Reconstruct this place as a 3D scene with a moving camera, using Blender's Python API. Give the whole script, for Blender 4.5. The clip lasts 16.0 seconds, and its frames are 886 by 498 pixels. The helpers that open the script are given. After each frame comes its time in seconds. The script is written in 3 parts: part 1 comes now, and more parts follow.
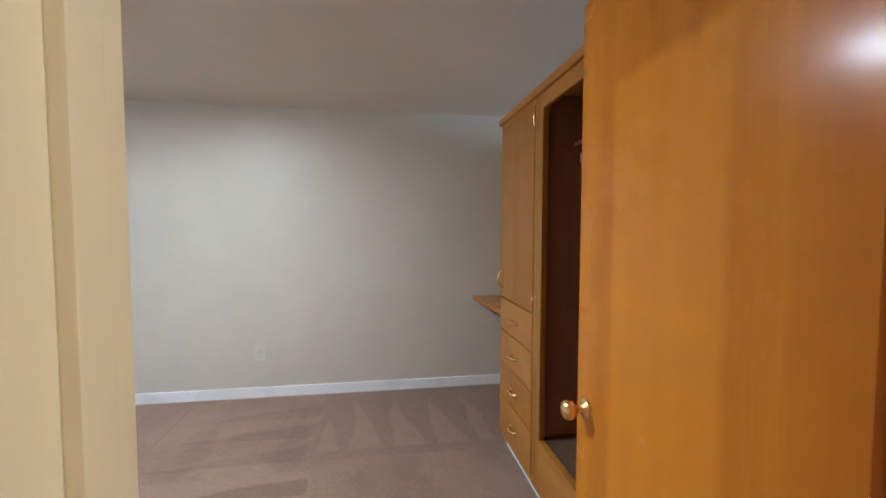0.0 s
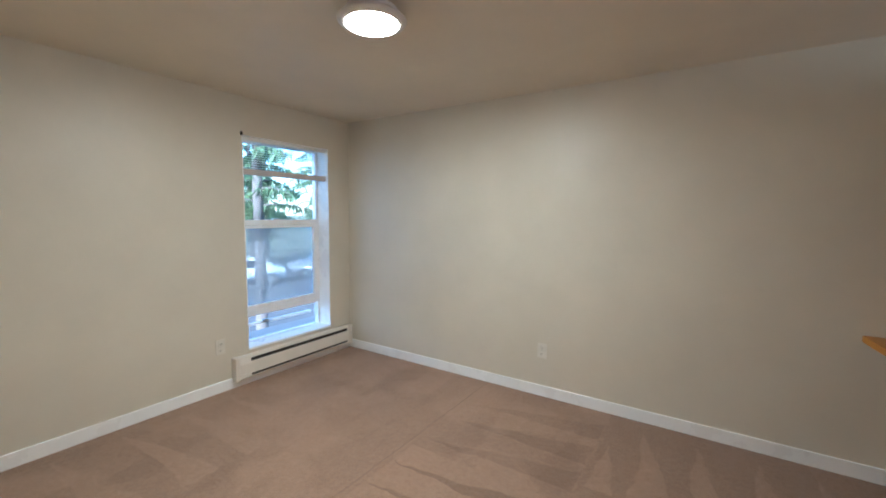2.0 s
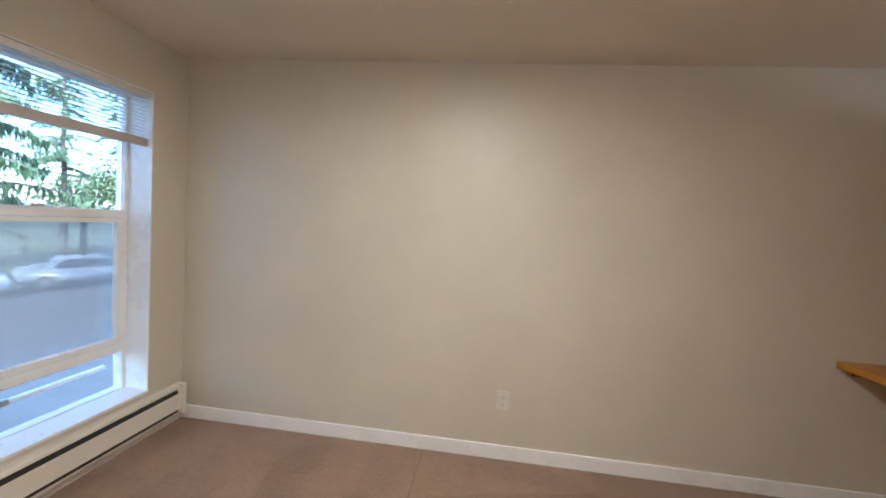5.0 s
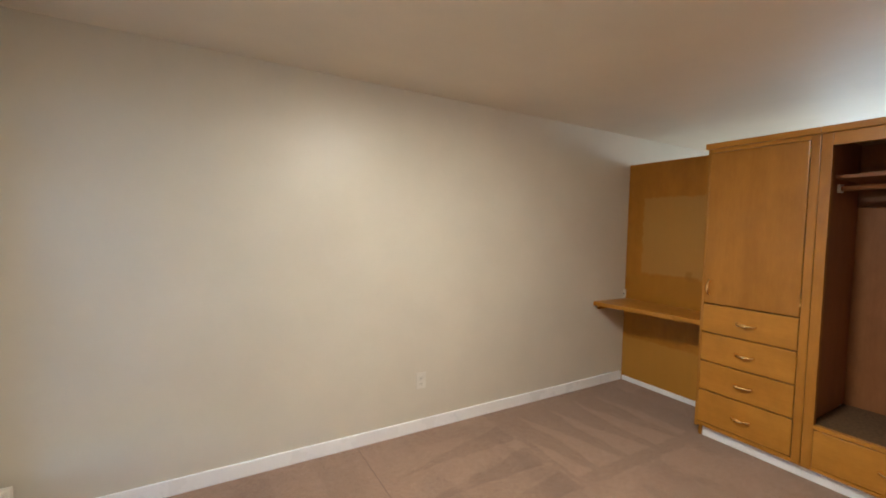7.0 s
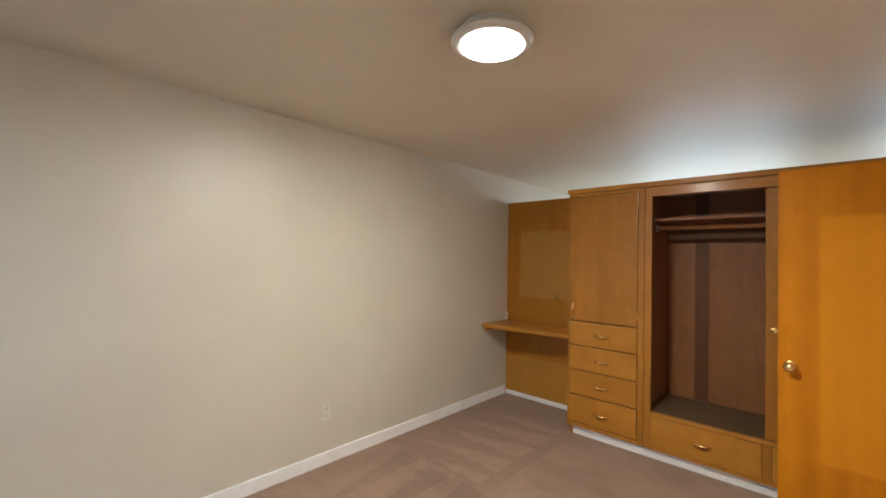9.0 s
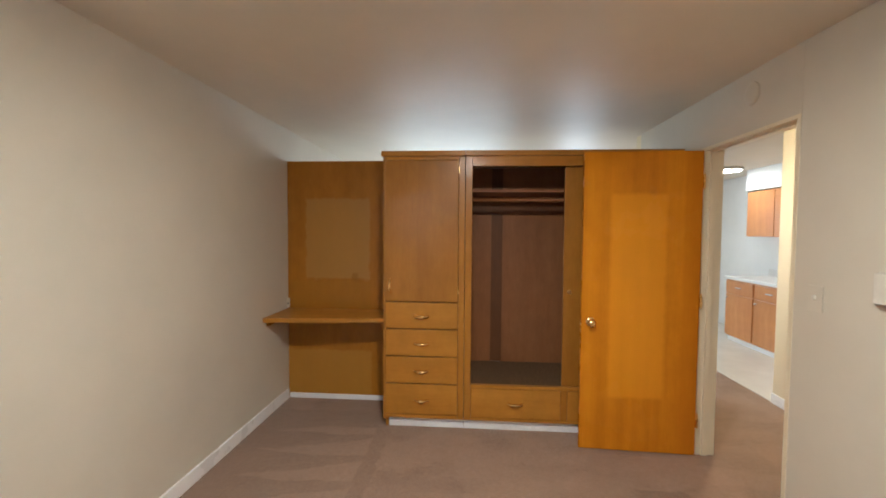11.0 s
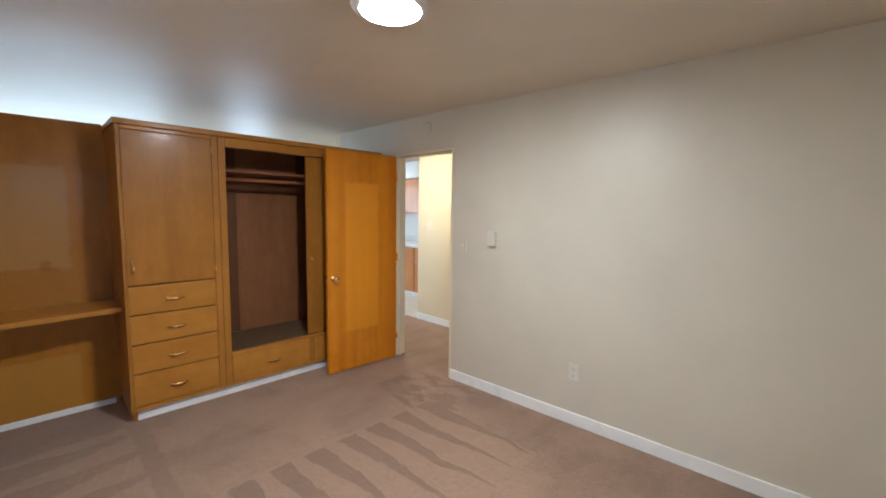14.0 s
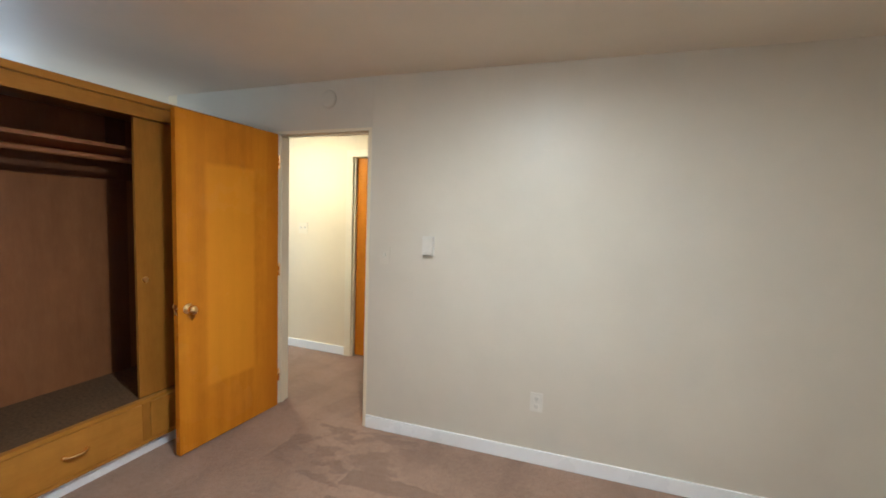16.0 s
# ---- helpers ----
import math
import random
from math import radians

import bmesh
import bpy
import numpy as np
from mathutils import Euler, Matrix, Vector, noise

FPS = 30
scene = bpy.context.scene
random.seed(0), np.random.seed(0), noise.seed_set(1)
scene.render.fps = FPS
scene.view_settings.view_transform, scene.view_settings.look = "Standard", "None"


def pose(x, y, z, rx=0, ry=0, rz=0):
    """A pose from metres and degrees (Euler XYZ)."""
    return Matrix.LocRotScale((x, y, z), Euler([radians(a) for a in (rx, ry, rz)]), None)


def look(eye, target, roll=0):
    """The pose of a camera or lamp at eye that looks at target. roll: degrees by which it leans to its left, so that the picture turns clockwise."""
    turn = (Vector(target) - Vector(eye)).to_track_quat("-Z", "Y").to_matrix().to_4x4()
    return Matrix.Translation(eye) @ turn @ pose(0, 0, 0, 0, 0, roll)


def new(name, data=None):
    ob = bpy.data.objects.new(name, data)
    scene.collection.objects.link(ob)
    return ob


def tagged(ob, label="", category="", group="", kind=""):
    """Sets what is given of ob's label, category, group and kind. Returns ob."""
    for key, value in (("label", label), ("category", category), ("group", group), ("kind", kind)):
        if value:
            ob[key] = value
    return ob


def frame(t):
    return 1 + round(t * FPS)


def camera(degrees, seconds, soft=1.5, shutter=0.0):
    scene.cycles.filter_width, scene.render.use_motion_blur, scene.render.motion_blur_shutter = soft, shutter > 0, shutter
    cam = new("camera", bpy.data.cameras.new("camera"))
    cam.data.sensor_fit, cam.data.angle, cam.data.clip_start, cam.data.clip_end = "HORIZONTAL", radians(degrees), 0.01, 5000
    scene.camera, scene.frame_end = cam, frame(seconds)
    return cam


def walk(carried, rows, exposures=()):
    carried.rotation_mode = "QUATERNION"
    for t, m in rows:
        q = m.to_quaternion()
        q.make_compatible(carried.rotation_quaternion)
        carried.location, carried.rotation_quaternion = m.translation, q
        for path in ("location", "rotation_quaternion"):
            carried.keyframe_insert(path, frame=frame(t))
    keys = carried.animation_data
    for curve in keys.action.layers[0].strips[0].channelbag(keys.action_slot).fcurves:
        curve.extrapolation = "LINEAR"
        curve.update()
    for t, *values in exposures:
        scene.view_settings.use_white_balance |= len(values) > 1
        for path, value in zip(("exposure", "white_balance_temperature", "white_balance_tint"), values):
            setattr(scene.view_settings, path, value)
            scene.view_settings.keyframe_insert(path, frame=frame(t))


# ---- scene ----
cam = camera(94.9, 16.0, soft=1.8)
PATH = [
    (0, (0.201, -0.352, 1.415), (0.505, 1.623, 1.314), 0.1),
    (0.5, (0.277, -0.191, 1.45), (0.02, 1.79, 1.357), -0.6),
    (1, (0.299, 0.006, 1.477), (-0.397, 1.878, 1.387), -1.0),
    (1.5, (0.29, 0.059, 1.486), (-0.676, 1.806, 1.368), -0.4),
    (2, (0.283, 0.069, 1.465), (-0.812, 1.733, 1.29), 0.5),
    (2.5, (0.243, 0.099, 1.482), (-0.893, 1.736, 1.314), 1.6),
    (3, (0.145, 0.235, 1.475), (-0.97, 1.89, 1.33), 2.6),
    (3.5, (0.004, 0.447, 1.507), (-1.013, 2.163, 1.353), 3.6),
    (6, (-1.565, 0.692, 1.387), (-1.14, 2.645, 1.296), 2.3),
    (6.5, (-1.828, 0.657, 1.455), (-1.101, 2.517, 1.348), 1.7),
    (7, (-2.087, 0.598, 1.477), (-1.084, 2.325, 1.372), 1.2),
    (7.5, (-2.261, 0.502, 1.473), (-1.071, 2.108, 1.407), 0.8),
    (8, (-2.386, 0.465, 1.492), (-1.056, 1.959, 1.504), 1.0),
    (10.5, (-2.107, 1.165, 1.488), (-0.258, 1.92, 1.383), 1.6),
    (11, (-2.026, 1.504, 1.508), (-0.033, 1.647, 1.423), 0.4),
    (11.5, (-2.035, 1.854, 1.544), (-0.092, 1.396, 1.418), -0.7),
    (12, (-2.116, 2.129, 1.531), (-0.335, 1.23, 1.384), -1.2),
    (12.5, (-2.169, 2.362, 1.535), (-0.576, 1.164, 1.373), -1.1),
    (13, (-2.268, 2.499, 1.564), (-0.802, 1.15, 1.391), -0.6),
    (13.5, (-2.396, 2.57, 1.54), (-0.981, 1.168, 1.361), 0.1),
    (14, (-2.438, 2.593, 1.529), (-1.046, 1.169, 1.339), 0.8),
    (14.5, (-2.386, 2.577, 1.538), (-1.001, 1.148, 1.334), 1.4),
    (15, (-2.096, 2.557, 1.549), (-0.755, 1.089, 1.342), 1.9),
    (15.5, (-1.751, 2.508, 1.527), (-0.586, 0.896, 1.312), 2.4),
    (16, (-1.432, 2.382, 1.502), (-0.738, 0.514, 1.34), 2.1),
]
walk(cam, [(t, look(eye, target, roll)) for t, eye, target, roll in PATH],
     exposures=[(0, 3.72, 4300, 4), (0.5, 3.75, 4150, 2), (1, 3.68, 4500, 2), (2, 3.52, 4630, 1), (3.5, 3.42, 4680, 2), (6, 3.62, 5200, 5), (7, 3.74, 5200, 5), (8, 3.7, 5050, 3),
                (10.5, 3.74, 5200, 6), (11.5, 3.68, 4880, 5), (13, 3.64, 4660, 5), (16, 3.7, 4580, 3)])

# ---- world, daylight ----
world = bpy.data.worlds.new("world")
scene.world = world
world.use_nodes = True
wn, wl = world.node_tree.nodes, world.node_tree.links
sky = wn.new("ShaderNodeTexSky")
sky.sky_type, sky.sun_disc = "NISHITA", False
sky.ozone_density, sky.dust_density = 3.5, 0.4
sky.sun_elevation, sky.sun_rotation = radians(36), radians(168)
wn["Background"].inputs[1].default_value = 0.065
wl.new(sky.outputs[0], wn["Background"].inputs[0])
sun = new("sun", bpy.data.lights.new("sun", "SUN"))
sun.data.energy, sun.data.angle, sun.data.color = 2.0, radians(0.5), (1, 0.94, 0.85)
sun.matrix_world = look((6, -28, 21), (0, 0, 0))


def window_light(name, eye, target, wide, high, watts, colour):
    ob = new(name, bpy.data.lights.new(name, "AREA"))
    ob.data.shape, ob.data.size, ob.data.size_y = "RECTANGLE", wide, high
    ob.data.energy, ob.data.color = watts, colour
    ob.matrix_world = look(eye, target)
    return ob


# daylight in the openings of the living room's windows
window_light("daylight", (5.46, 1.95, 1.5), (0, 1.95, 1.5), 2.0, 1.2, 4.0, (1.0, 0.95, 0.82))
window_light("daylight", (5.46, -0.35, 1.5), (0, -0.35, 1.5), 0.6, 1.2, 1.7, (1.0, 0.95, 0.86))

LAMP_POWER = 29
KITCHEN_LAMP = 4.5
HALL_LAMP = 13

# ---- materials ----


def material(name, rough=0.5, metal=0.0):
    m = bpy.data.materials.new(name)
    m.use_nodes = True
    b = m.node_tree.nodes["Principled BSDF"]
    b.inputs["Roughness"].default_value = rough
    b.inputs["Metallic"].default_value = metal
    return m, m.node_tree.nodes, m.node_tree.links, b


def coords(n, l, scale=(1, 1, 1), kind="Object"):
    tc, mp = n.new("ShaderNodeTexCoord"), n.new("ShaderNodeMapping")
    mp.inputs["Scale"].default_value = scale
    l.new(tc.outputs[kind], mp.inputs[0])
    return mp.outputs[0]


def noise_tex(n, l, vec, scale, detail=4, rough=0.6):
    t = n.new("ShaderNodeTexNoise")
    t.inputs["Scale"].default_value, t.inputs["Detail"].default_value, t.inputs["Roughness"].default_value = scale, detail, rough
    l.new(vec, t.inputs["Vector"])
    return t.outputs["Fac"]


def ramp(n, l, fac, stops):
    r = n.new("ShaderNodeValToRGB")
    while len(r.color_ramp.elements) < len(stops):
        r.color_ramp.elements.new(0.5)
    for e, (p, c) in zip(r.color_ramp.elements, stops):
        e.position, e.color = p, (*c, 1)
    l.new(fac, r.inputs[0])
    return r.outputs[0]


def mixed(n, l, fac, a, b, mode="MIX"):
    x = n.new("ShaderNodeMix")
    x.data_type, x.blend_type = "RGBA", mode
    for sock, v in ((x.inputs[0], fac), (x.inputs[6], a), (x.inputs[7], b)):
        if isinstance(v, (int, float)):
            sock.default_value = v
        elif isinstance(v, tuple):
            sock.default_value = (*v, 1)
        else:
            l.new(v, sock)
    return x.outputs[2]


def calc(n, l, op, a, b=0.0, c=0.0):
    x = n.new("ShaderNodeMath")
    x.operation = op
    for sock, v in zip(x.inputs, (a, b, c)):
        if isinstance(v, (int, float)):
            sock.default_value = v
        else:
            l.new(v, sock)
    return x.outputs[0]


def bumped(n, l, b, height, strength, distance):
    x = n.new("ShaderNodeBump")
    x.inputs["Strength"].default_value, x.inputs["Distance"].default_value = strength, distance
    l.new(height, x.inputs["Height"])
    l.new(x.outputs[0], b.inputs["Normal"])


def paint(name, colour, rough=0.45, relief=0.15, grain=180, vary=0.05, gloss=0.5):
    m, n, l, b = material(name, rough)
    b.inputs["Specular IOR Level"].default_value = gloss
    v = coords(n, l)
    lo, hi = tuple(c * (1 - vary) for c in colour), tuple(min(1, c * (1 + vary)) for c in colour)
    l.new(ramp(n, l, noise_tex(n, l, v, 1.3, 5), [(0.3, lo), (0.7, hi)]), b.inputs["Base Color"])
    r = noise_tex(n, l, v, 3, 4)
    l.new(calc(n, l, "MULTIPLY_ADD", r, 0.12, rough - 0.06), b.inputs["Roughness"])
    bumped(n, l, b, noise_tex(n, l, v, grain, 2), relief, 0.002)
    return m


def wood(name, dark, mid, light, stretch, rough=0.3, coat=0.3, patches=(), ragged=0.07, banding=0.14, gloss=0.32, slope=45):
    """Varnished veneer, its grain running along the axis with the smallest stretch."""
    m, n, l, b = material(name, rough)
    v = coords(n, l, stretch)
    big = noise_tex(n, l, v, 1.0, 6, 0.65)
    fine = noise_tex(n, l, coords(n, l, tuple(s * 6 for s in stretch)), 3.0, 5, 0.7)
    blot = noise_tex(n, l, coords(n, l), 2.2, 4)
    bands = noise_tex(n, l, coords(n, l, tuple(9.0 if s > 1 else 0.25 for s in stretch)), 1.0, 1)
    c = ramp(n, l, big, [(0.25, dark), (0.5, mid), (0.75, light)])
    c = mixed(n, l, 0.2, c, ramp(n, l, fine, [(0.35, dark), (0.65, light)]))
    c = mixed(n, l, calc(n, l, "MULTIPLY", blot, 0.35), c, mid)
    mottle = noise_tex(n, l, coords(n, l, (1, 1, 0.6)), 11, 5, 0.6)
    c = mixed(n, l, 0.3, c, ramp(n, l, mottle, [(0.35, (0.38, 0.38, 0.38)), (0.65, (0.6, 0.6, 0.6))]), "OVERLAY")
    c = mixed(n, l, banding, c, ramp(n, l, bands, [(0.35, (0.36, 0.36, 0.36)), (0.65, (0.62, 0.62, 0.62))]), "OVERLAY")
    if patches:
        sep = n.new("ShaderNodeSeparateXYZ")
        wob = noise_tex(n, l, coords(n, l), 9, 5)
        l.new(coords(n, l), sep.inputs[0])
        shift = calc(n, l, "MULTIPLY_ADD", wob, ragged, -ragged / 2)
        y, z = (calc(n, l, "ADD", sep.outputs[axis], shift) for axis in (1, 2))
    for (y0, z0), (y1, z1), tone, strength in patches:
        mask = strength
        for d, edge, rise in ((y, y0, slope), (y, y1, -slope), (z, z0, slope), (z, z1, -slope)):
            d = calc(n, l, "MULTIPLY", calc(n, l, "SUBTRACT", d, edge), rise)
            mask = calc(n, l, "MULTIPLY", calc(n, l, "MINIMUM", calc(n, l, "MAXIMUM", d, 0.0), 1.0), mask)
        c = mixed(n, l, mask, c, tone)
    l.new(c, b.inputs["Base Color"])
    b.inputs["Specular IOR Level"].default_value = gloss
    b.inputs["Coat Weight"].default_value, b.inputs["Coat Roughness"].default_value = coat, 0.16
    l.new(calc(n, l, "MULTIPLY_ADD", blot, 0.15, rough - 0.07), b.inputs["Roughness"])
    bumped(n, l, b, fine, 0.06, 0.001)
    return m


def plain(name, colour, rough=0.5, metal=0.0, vary=0.06, scale=12):
    m, n, l, b = material(name, rough, metal)
    f = noise_tex(n, l, coords(n, l), scale, 4)
    l.new(ramp(n, l, f, [(0.3, tuple(c * (1 - vary) for c in colour)), (0.7, tuple(min(1, c * (1 + vary)) for c in colour))]), b.inputs["Base Color"])
    l.new(calc(n, l, "MULTIPLY_ADD", f, 0.1, rough - 0.05), b.inputs["Roughness"])
    return m


def glowing(name, colour, strength):
    m, n, l, b = material(name, 0.4)
    b.inputs["Base Color"].default_value = (0.9, 0.9, 0.9, 1)
    b.inputs["Emission Color"].default_value = (*colour, 1)
    b.inputs["Emission Strength"].default_value = strength
    return m


SEAM = 1.245


def carpet_material():
    """Cut pile with the light and dark fans that a vacuum cleaner leaves in the nap."""
    m, n, l, b = material("carpet", 0.95)
    v = coords(n, l)
    sep = n.new("ShaderNodeSeparateXYZ")
    l.new(v, sep.inputs[0])
    X, Y = sep.outputs[0], sep.outputs[1]
    wob = calc(n, l, "MULTIPLY_ADD", noise_tex(n, l, v, 2.2, 3), 0.3, -0.15)
    edge = calc(n, l, "MULTIPLY_ADD", noise_tex(n, l, v, 14, 3), 0.10, -0.05)
    def soft_step(a, k):
        return calc(n, l, "MINIMUM", calc(n, l, "MAXIMUM", calc(n, l, "MULTIPLY_ADD", a, k, 0.5), 0.0), 1.0)

    # patches brushed this way and that, with ragged borders
    nap = noise_tex(n, l, coords(n, l, (1.0, 1.5, 1)), 1.1, 2, 0.45)
    brushed = noise_tex(n, l, coords(n, l, (2.6, 0.9, 1)), 1.7, 3, 0.5)
    total = calc(n, l, "MULTIPLY", soft_step(calc(n, l, "SUBTRACT", calc(n, l, "ADD", nap, calc(n, l, "MULTIPLY", edge, 0.5)), 0.5), 16), 0.24)
    total = calc(n, l, "ADD", total, calc(n, l, "MULTIPLY", soft_step(calc(n, l, "SUBTRACT", calc(n, l, "ADD", brushed, calc(n, l, "MULTIPLY", edge, 0.7)), 0.55), 12), 0.2))

    def within(a, lo, hi):
        return calc(n, l, "MULTIPLY", calc(n, l, "GREATER_THAN", a, lo), calc(n, l, "LESS_THAN", a, hi))

    def teeth(along, start, reach, across, lo, hi, pitch, full, weight, total):
        """A row of tapering strokes that begin at start and run for reach (its sign gives the way)."""
        u = calc(n, l, "DIVIDE", calc(n, l, "SUBTRACT", calc(n, l, "ADD", along, calc(n, l, "MULTIPLY", edge, 0.5)), start), reach)
        drift = calc(n, l, "MULTIPLY_ADD", wob, 0.5, across)
        saw = calc(n, l, "FRACT", calc(n, l, "DIVIDE", calc(n, l, "ADD", drift, calc(n, l, "MULTIPLY", edge, 0.25)), pitch))
        lim = calc(n, l, "MULTIPLY", calc(n, l, "SUBTRACT", 1.0, u), full)
        m1 = calc(n, l, "MULTIPLY", soft_step(calc(n, l, "SUBTRACT", lim, saw), 15), within(u, 0.0, 1.0))
        m1 = calc(n, l, "MULTIPLY", m1, within(drift, lo, hi))
        return calc(n, l, "ADD", total, calc(n, l, "MULTIPLY", m1, weight))

    # dark strokes before the doorway, a scuffed spot beside it, pale strokes by the far wall and the window wall
    total = calc(n, l, "MULTIPLY", total, calc(n, l, "SUBTRACT", 1.0, calc(n, l, "MULTIPLY", within(X, -1.2, -0.18), within(Y, 0.45, 2.0))))
    total = teeth(X, -0.2, -1.0, Y, 0.42, 1.95, 0.225, 0.62, 0.62, total)
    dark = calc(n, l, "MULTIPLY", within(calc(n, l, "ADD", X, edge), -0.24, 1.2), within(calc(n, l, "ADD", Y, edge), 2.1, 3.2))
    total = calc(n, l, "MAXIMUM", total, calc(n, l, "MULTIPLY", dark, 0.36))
    total = teeth(Y, 2.2, 0.75, X, -0.2, 0.95, 0.28, 0.75, -0.75, total)
    total = teeth(X, -1.95, -0.85, Y, 0.45, 1.95, 0.34, 0.55, -0.85, total)
    total = teeth(X, -0.25, -0.9, Y, 2.1, 2.95, 0.30, 0.7, 0.3, total)
    scuff = calc(n, l, "MULTIPLY", within(calc(n, l, "ADD", X, wob), -0.45, 0.35), within(calc(n, l, "ADD", Y, wob), 0.05, 0.62))
    scuff = calc(n, l, "MULTIPLY", scuff, soft_step(calc(n, l, "SUBTRACT", noise_tex(n, l, coords(n, l, (1, 1.8, 1)), 4.5, 4, 0.6), 0.5), 12))
    total = calc(n, l, "MAXIMUM", total, calc(n, l, "MULTIPLY", scuff, 0.6))
    seam = calc(n, l, "LESS_THAN", calc(n, l, "ABSOLUTE", calc(n, l, "ADD", calc(n, l, "ADD", X, SEAM), calc(n, l, "MULTIPLY", edge, 0.25))), 0.005)
    seam = calc(n, l, "MULTIPLY", seam, calc(n, l, "GREATER_THAN", Y, 1.2))
    total = calc(n, l, "MAXIMUM", total, calc(n, l, "MULTIPLY", seam, 0.55))
    total = calc(n, l, "MAXIMUM", calc(n, l, "MINIMUM", total, 1.0), -0.68)
    total = calc(n, l, "MULTIPLY_ADD", total, 0.6, 0.41)
    tuft = noise_tex(n, l, v, 260, 2, 0.7)
    soft = noise_tex(n, l, v, 5, 5)
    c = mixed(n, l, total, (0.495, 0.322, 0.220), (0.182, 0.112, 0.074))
    c = mixed(n, l, 0.4, c, ramp(n, l, tuft, [(0.3, (0.25, 0.25, 0.25)), (0.7, (0.75, 0.75, 0.75))]), "OVERLAY")
    mid = noise_tex(n, l, v, 38, 7, 0.8)
    c = mixed(n, l, 0.42, c, ramp(n, l, mid, [(0.32, (0.30, 0.30, 0.30)), (0.68, (0.70, 0.70, 0.70))]), "OVERLAY")
    c = mixed(n, l, 0.12, c, ramp(n, l, soft, [(0.35, (0.16, 0.11, 0.08)), (0.65, (0.32, 0.23, 0.17))]))
    l.new(c, b.inputs["Base Color"])
    b.inputs["Sheen Weight"].default_value = 0.15
    bumped(n, l, b, mid, 0.8, 0.012)
    return m


WALL = paint("wall_paint", (0.645, 0.600, 0.505), 0.42)
HALL = paint("hall_paint", (0.78, 0.68, 0.48), 0.5)
CEIL = paint("ceiling_paint", (0.73, 0.665, 0.545), 0.5, 0.1, 120, 0.05, 0.36)
WHITE = paint("white_trim", (0.91, 0.92, 0.93), 0.28, 0.08, 90, 0.03)
CREAM = paint("cream_gloss", (0.80, 0.72, 0.54), 0.3, 0.08, 60)
KITCHEN = paint("kitchen_paint", (0.84, 0.86, 0.86), 0.4)
TAN_V = wood("birch_upright", (0.285, 0.116, 0.011), (0.365, 0.158, 0.017), (0.45, 0.206, 0.027), (5, 5, 0.7), 0.34, 0.14, gloss=0.26)
TAN_H = wood("birch_level", (0.355, 0.150, 0.014), (0.44, 0.196, 0.021), (0.525, 0.248, 0.032), (5, 0.7, 5), 0.34, 0.14, gloss=0.26)
# lamp-lit areas beside the desk and cabinet shadows are painted in; small dark one a stain
PANEL = wood("birch_panel", (0.30, 0.113, 0.004), (0.375, 0.150, 0.007), (0.435, 0.182, 0.012), (5, 4, 0.7), 0.4, 0.15, gloss=0.26,
             patches=[((2.38, 1.08), (2.97, 1.80), (0.43, 0.235, 0.050), 0.75), ((2.37, 0.80), (3.10, 1.08), (0.37, 0.165, 0.010), 0.6),
                      ((2.48, 1.06), (2.56, 1.15), (0.29, 0.13, 0.012), 0.7), ((2.37, 0.0), (3.2, 0.47), (0.45, 0.225, 0.030), 0.75)])
# closet plywood, its colour darkened and reddened for the shade inside
INNER = wood("shaded_closet_plywood", (0.21, 0.082, 0.028), (0.29, 0.122, 0.045), (0.35, 0.156, 0.060), (5, 4, 0.6), 0.5, 0.0)
# lighter centre is a soft reflection painted into the veneer; hinge strip set darker
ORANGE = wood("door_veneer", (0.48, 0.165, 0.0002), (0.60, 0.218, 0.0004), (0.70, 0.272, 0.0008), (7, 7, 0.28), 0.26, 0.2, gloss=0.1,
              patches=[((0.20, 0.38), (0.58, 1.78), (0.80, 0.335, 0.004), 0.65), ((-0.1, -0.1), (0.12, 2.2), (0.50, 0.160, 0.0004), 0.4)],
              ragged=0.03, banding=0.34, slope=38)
KWOOD = wood("kitchen_wood", (0.50, 0.21, 0.07), (0.58, 0.26, 0.09), (0.65, 0.32, 0.12), (5, 5, 0.7))
# dark plywood, also used where shade falls on the closet's back
SHADEPLY = wood("plywood_and_shade", (0.11, 0.042, 0.014), (0.15, 0.060, 0.022), (0.19, 0.082, 0.03), (5, 4, 0.6), 0.5, 0.0)
CARPET = carpet_material()
BRASS = plain("brass", (0.95, 0.66, 0.25), 0.27, 1.0)
STEEL = plain("steel", (0.55, 0.54, 0.52), 0.35, 1.0)
PLASTIC = plain("white_plastic", (0.69, 0.66, 0.59), 0.35)
RIM = plain("lamp_rim", (0.75, 0.74, 0.73), 0.35)
ENAMEL = plain("heater_enamel", (0.78, 0.74, 0.66), 0.35, 0.0, 0.04, 5)
DARK = plain("dark_slot", (0.02, 0.02, 0.02), 0.6)
# carcass brown, darkened to paint the shadow in gaps around doors and drawers
GROOVE = plain("carcass_gap_shade", (0.21, 0.095, 0.03), 0.7)
SLAT = plain("blind_slat", (0.78, 0.78, 0.76), 0.4)
RAIL = plain("blind_rail", (0.55, 0.50, 0.48), 0.45)
VINYL = plain("vinyl_floor", (0.72, 0.70, 0.64), 0.25, 0.0, 0.05, 3)
COUNTER = plain("counter_laminate", (0.80, 0.80, 0.78), 0.25, 0.0, 0.05, 40)
SHELFCARPET = plain("closet_carpet", (0.13, 0.074, 0.034), 0.95, 0.0, 0.4, 60)
GLOW = glowing("lamp_diffuser", (1.0, 0.81, 0.585), LAMP_POWER)
HGLOW = glowing("hall_diffuser", (1.0, 0.76, 0.44), HALL_LAMP)
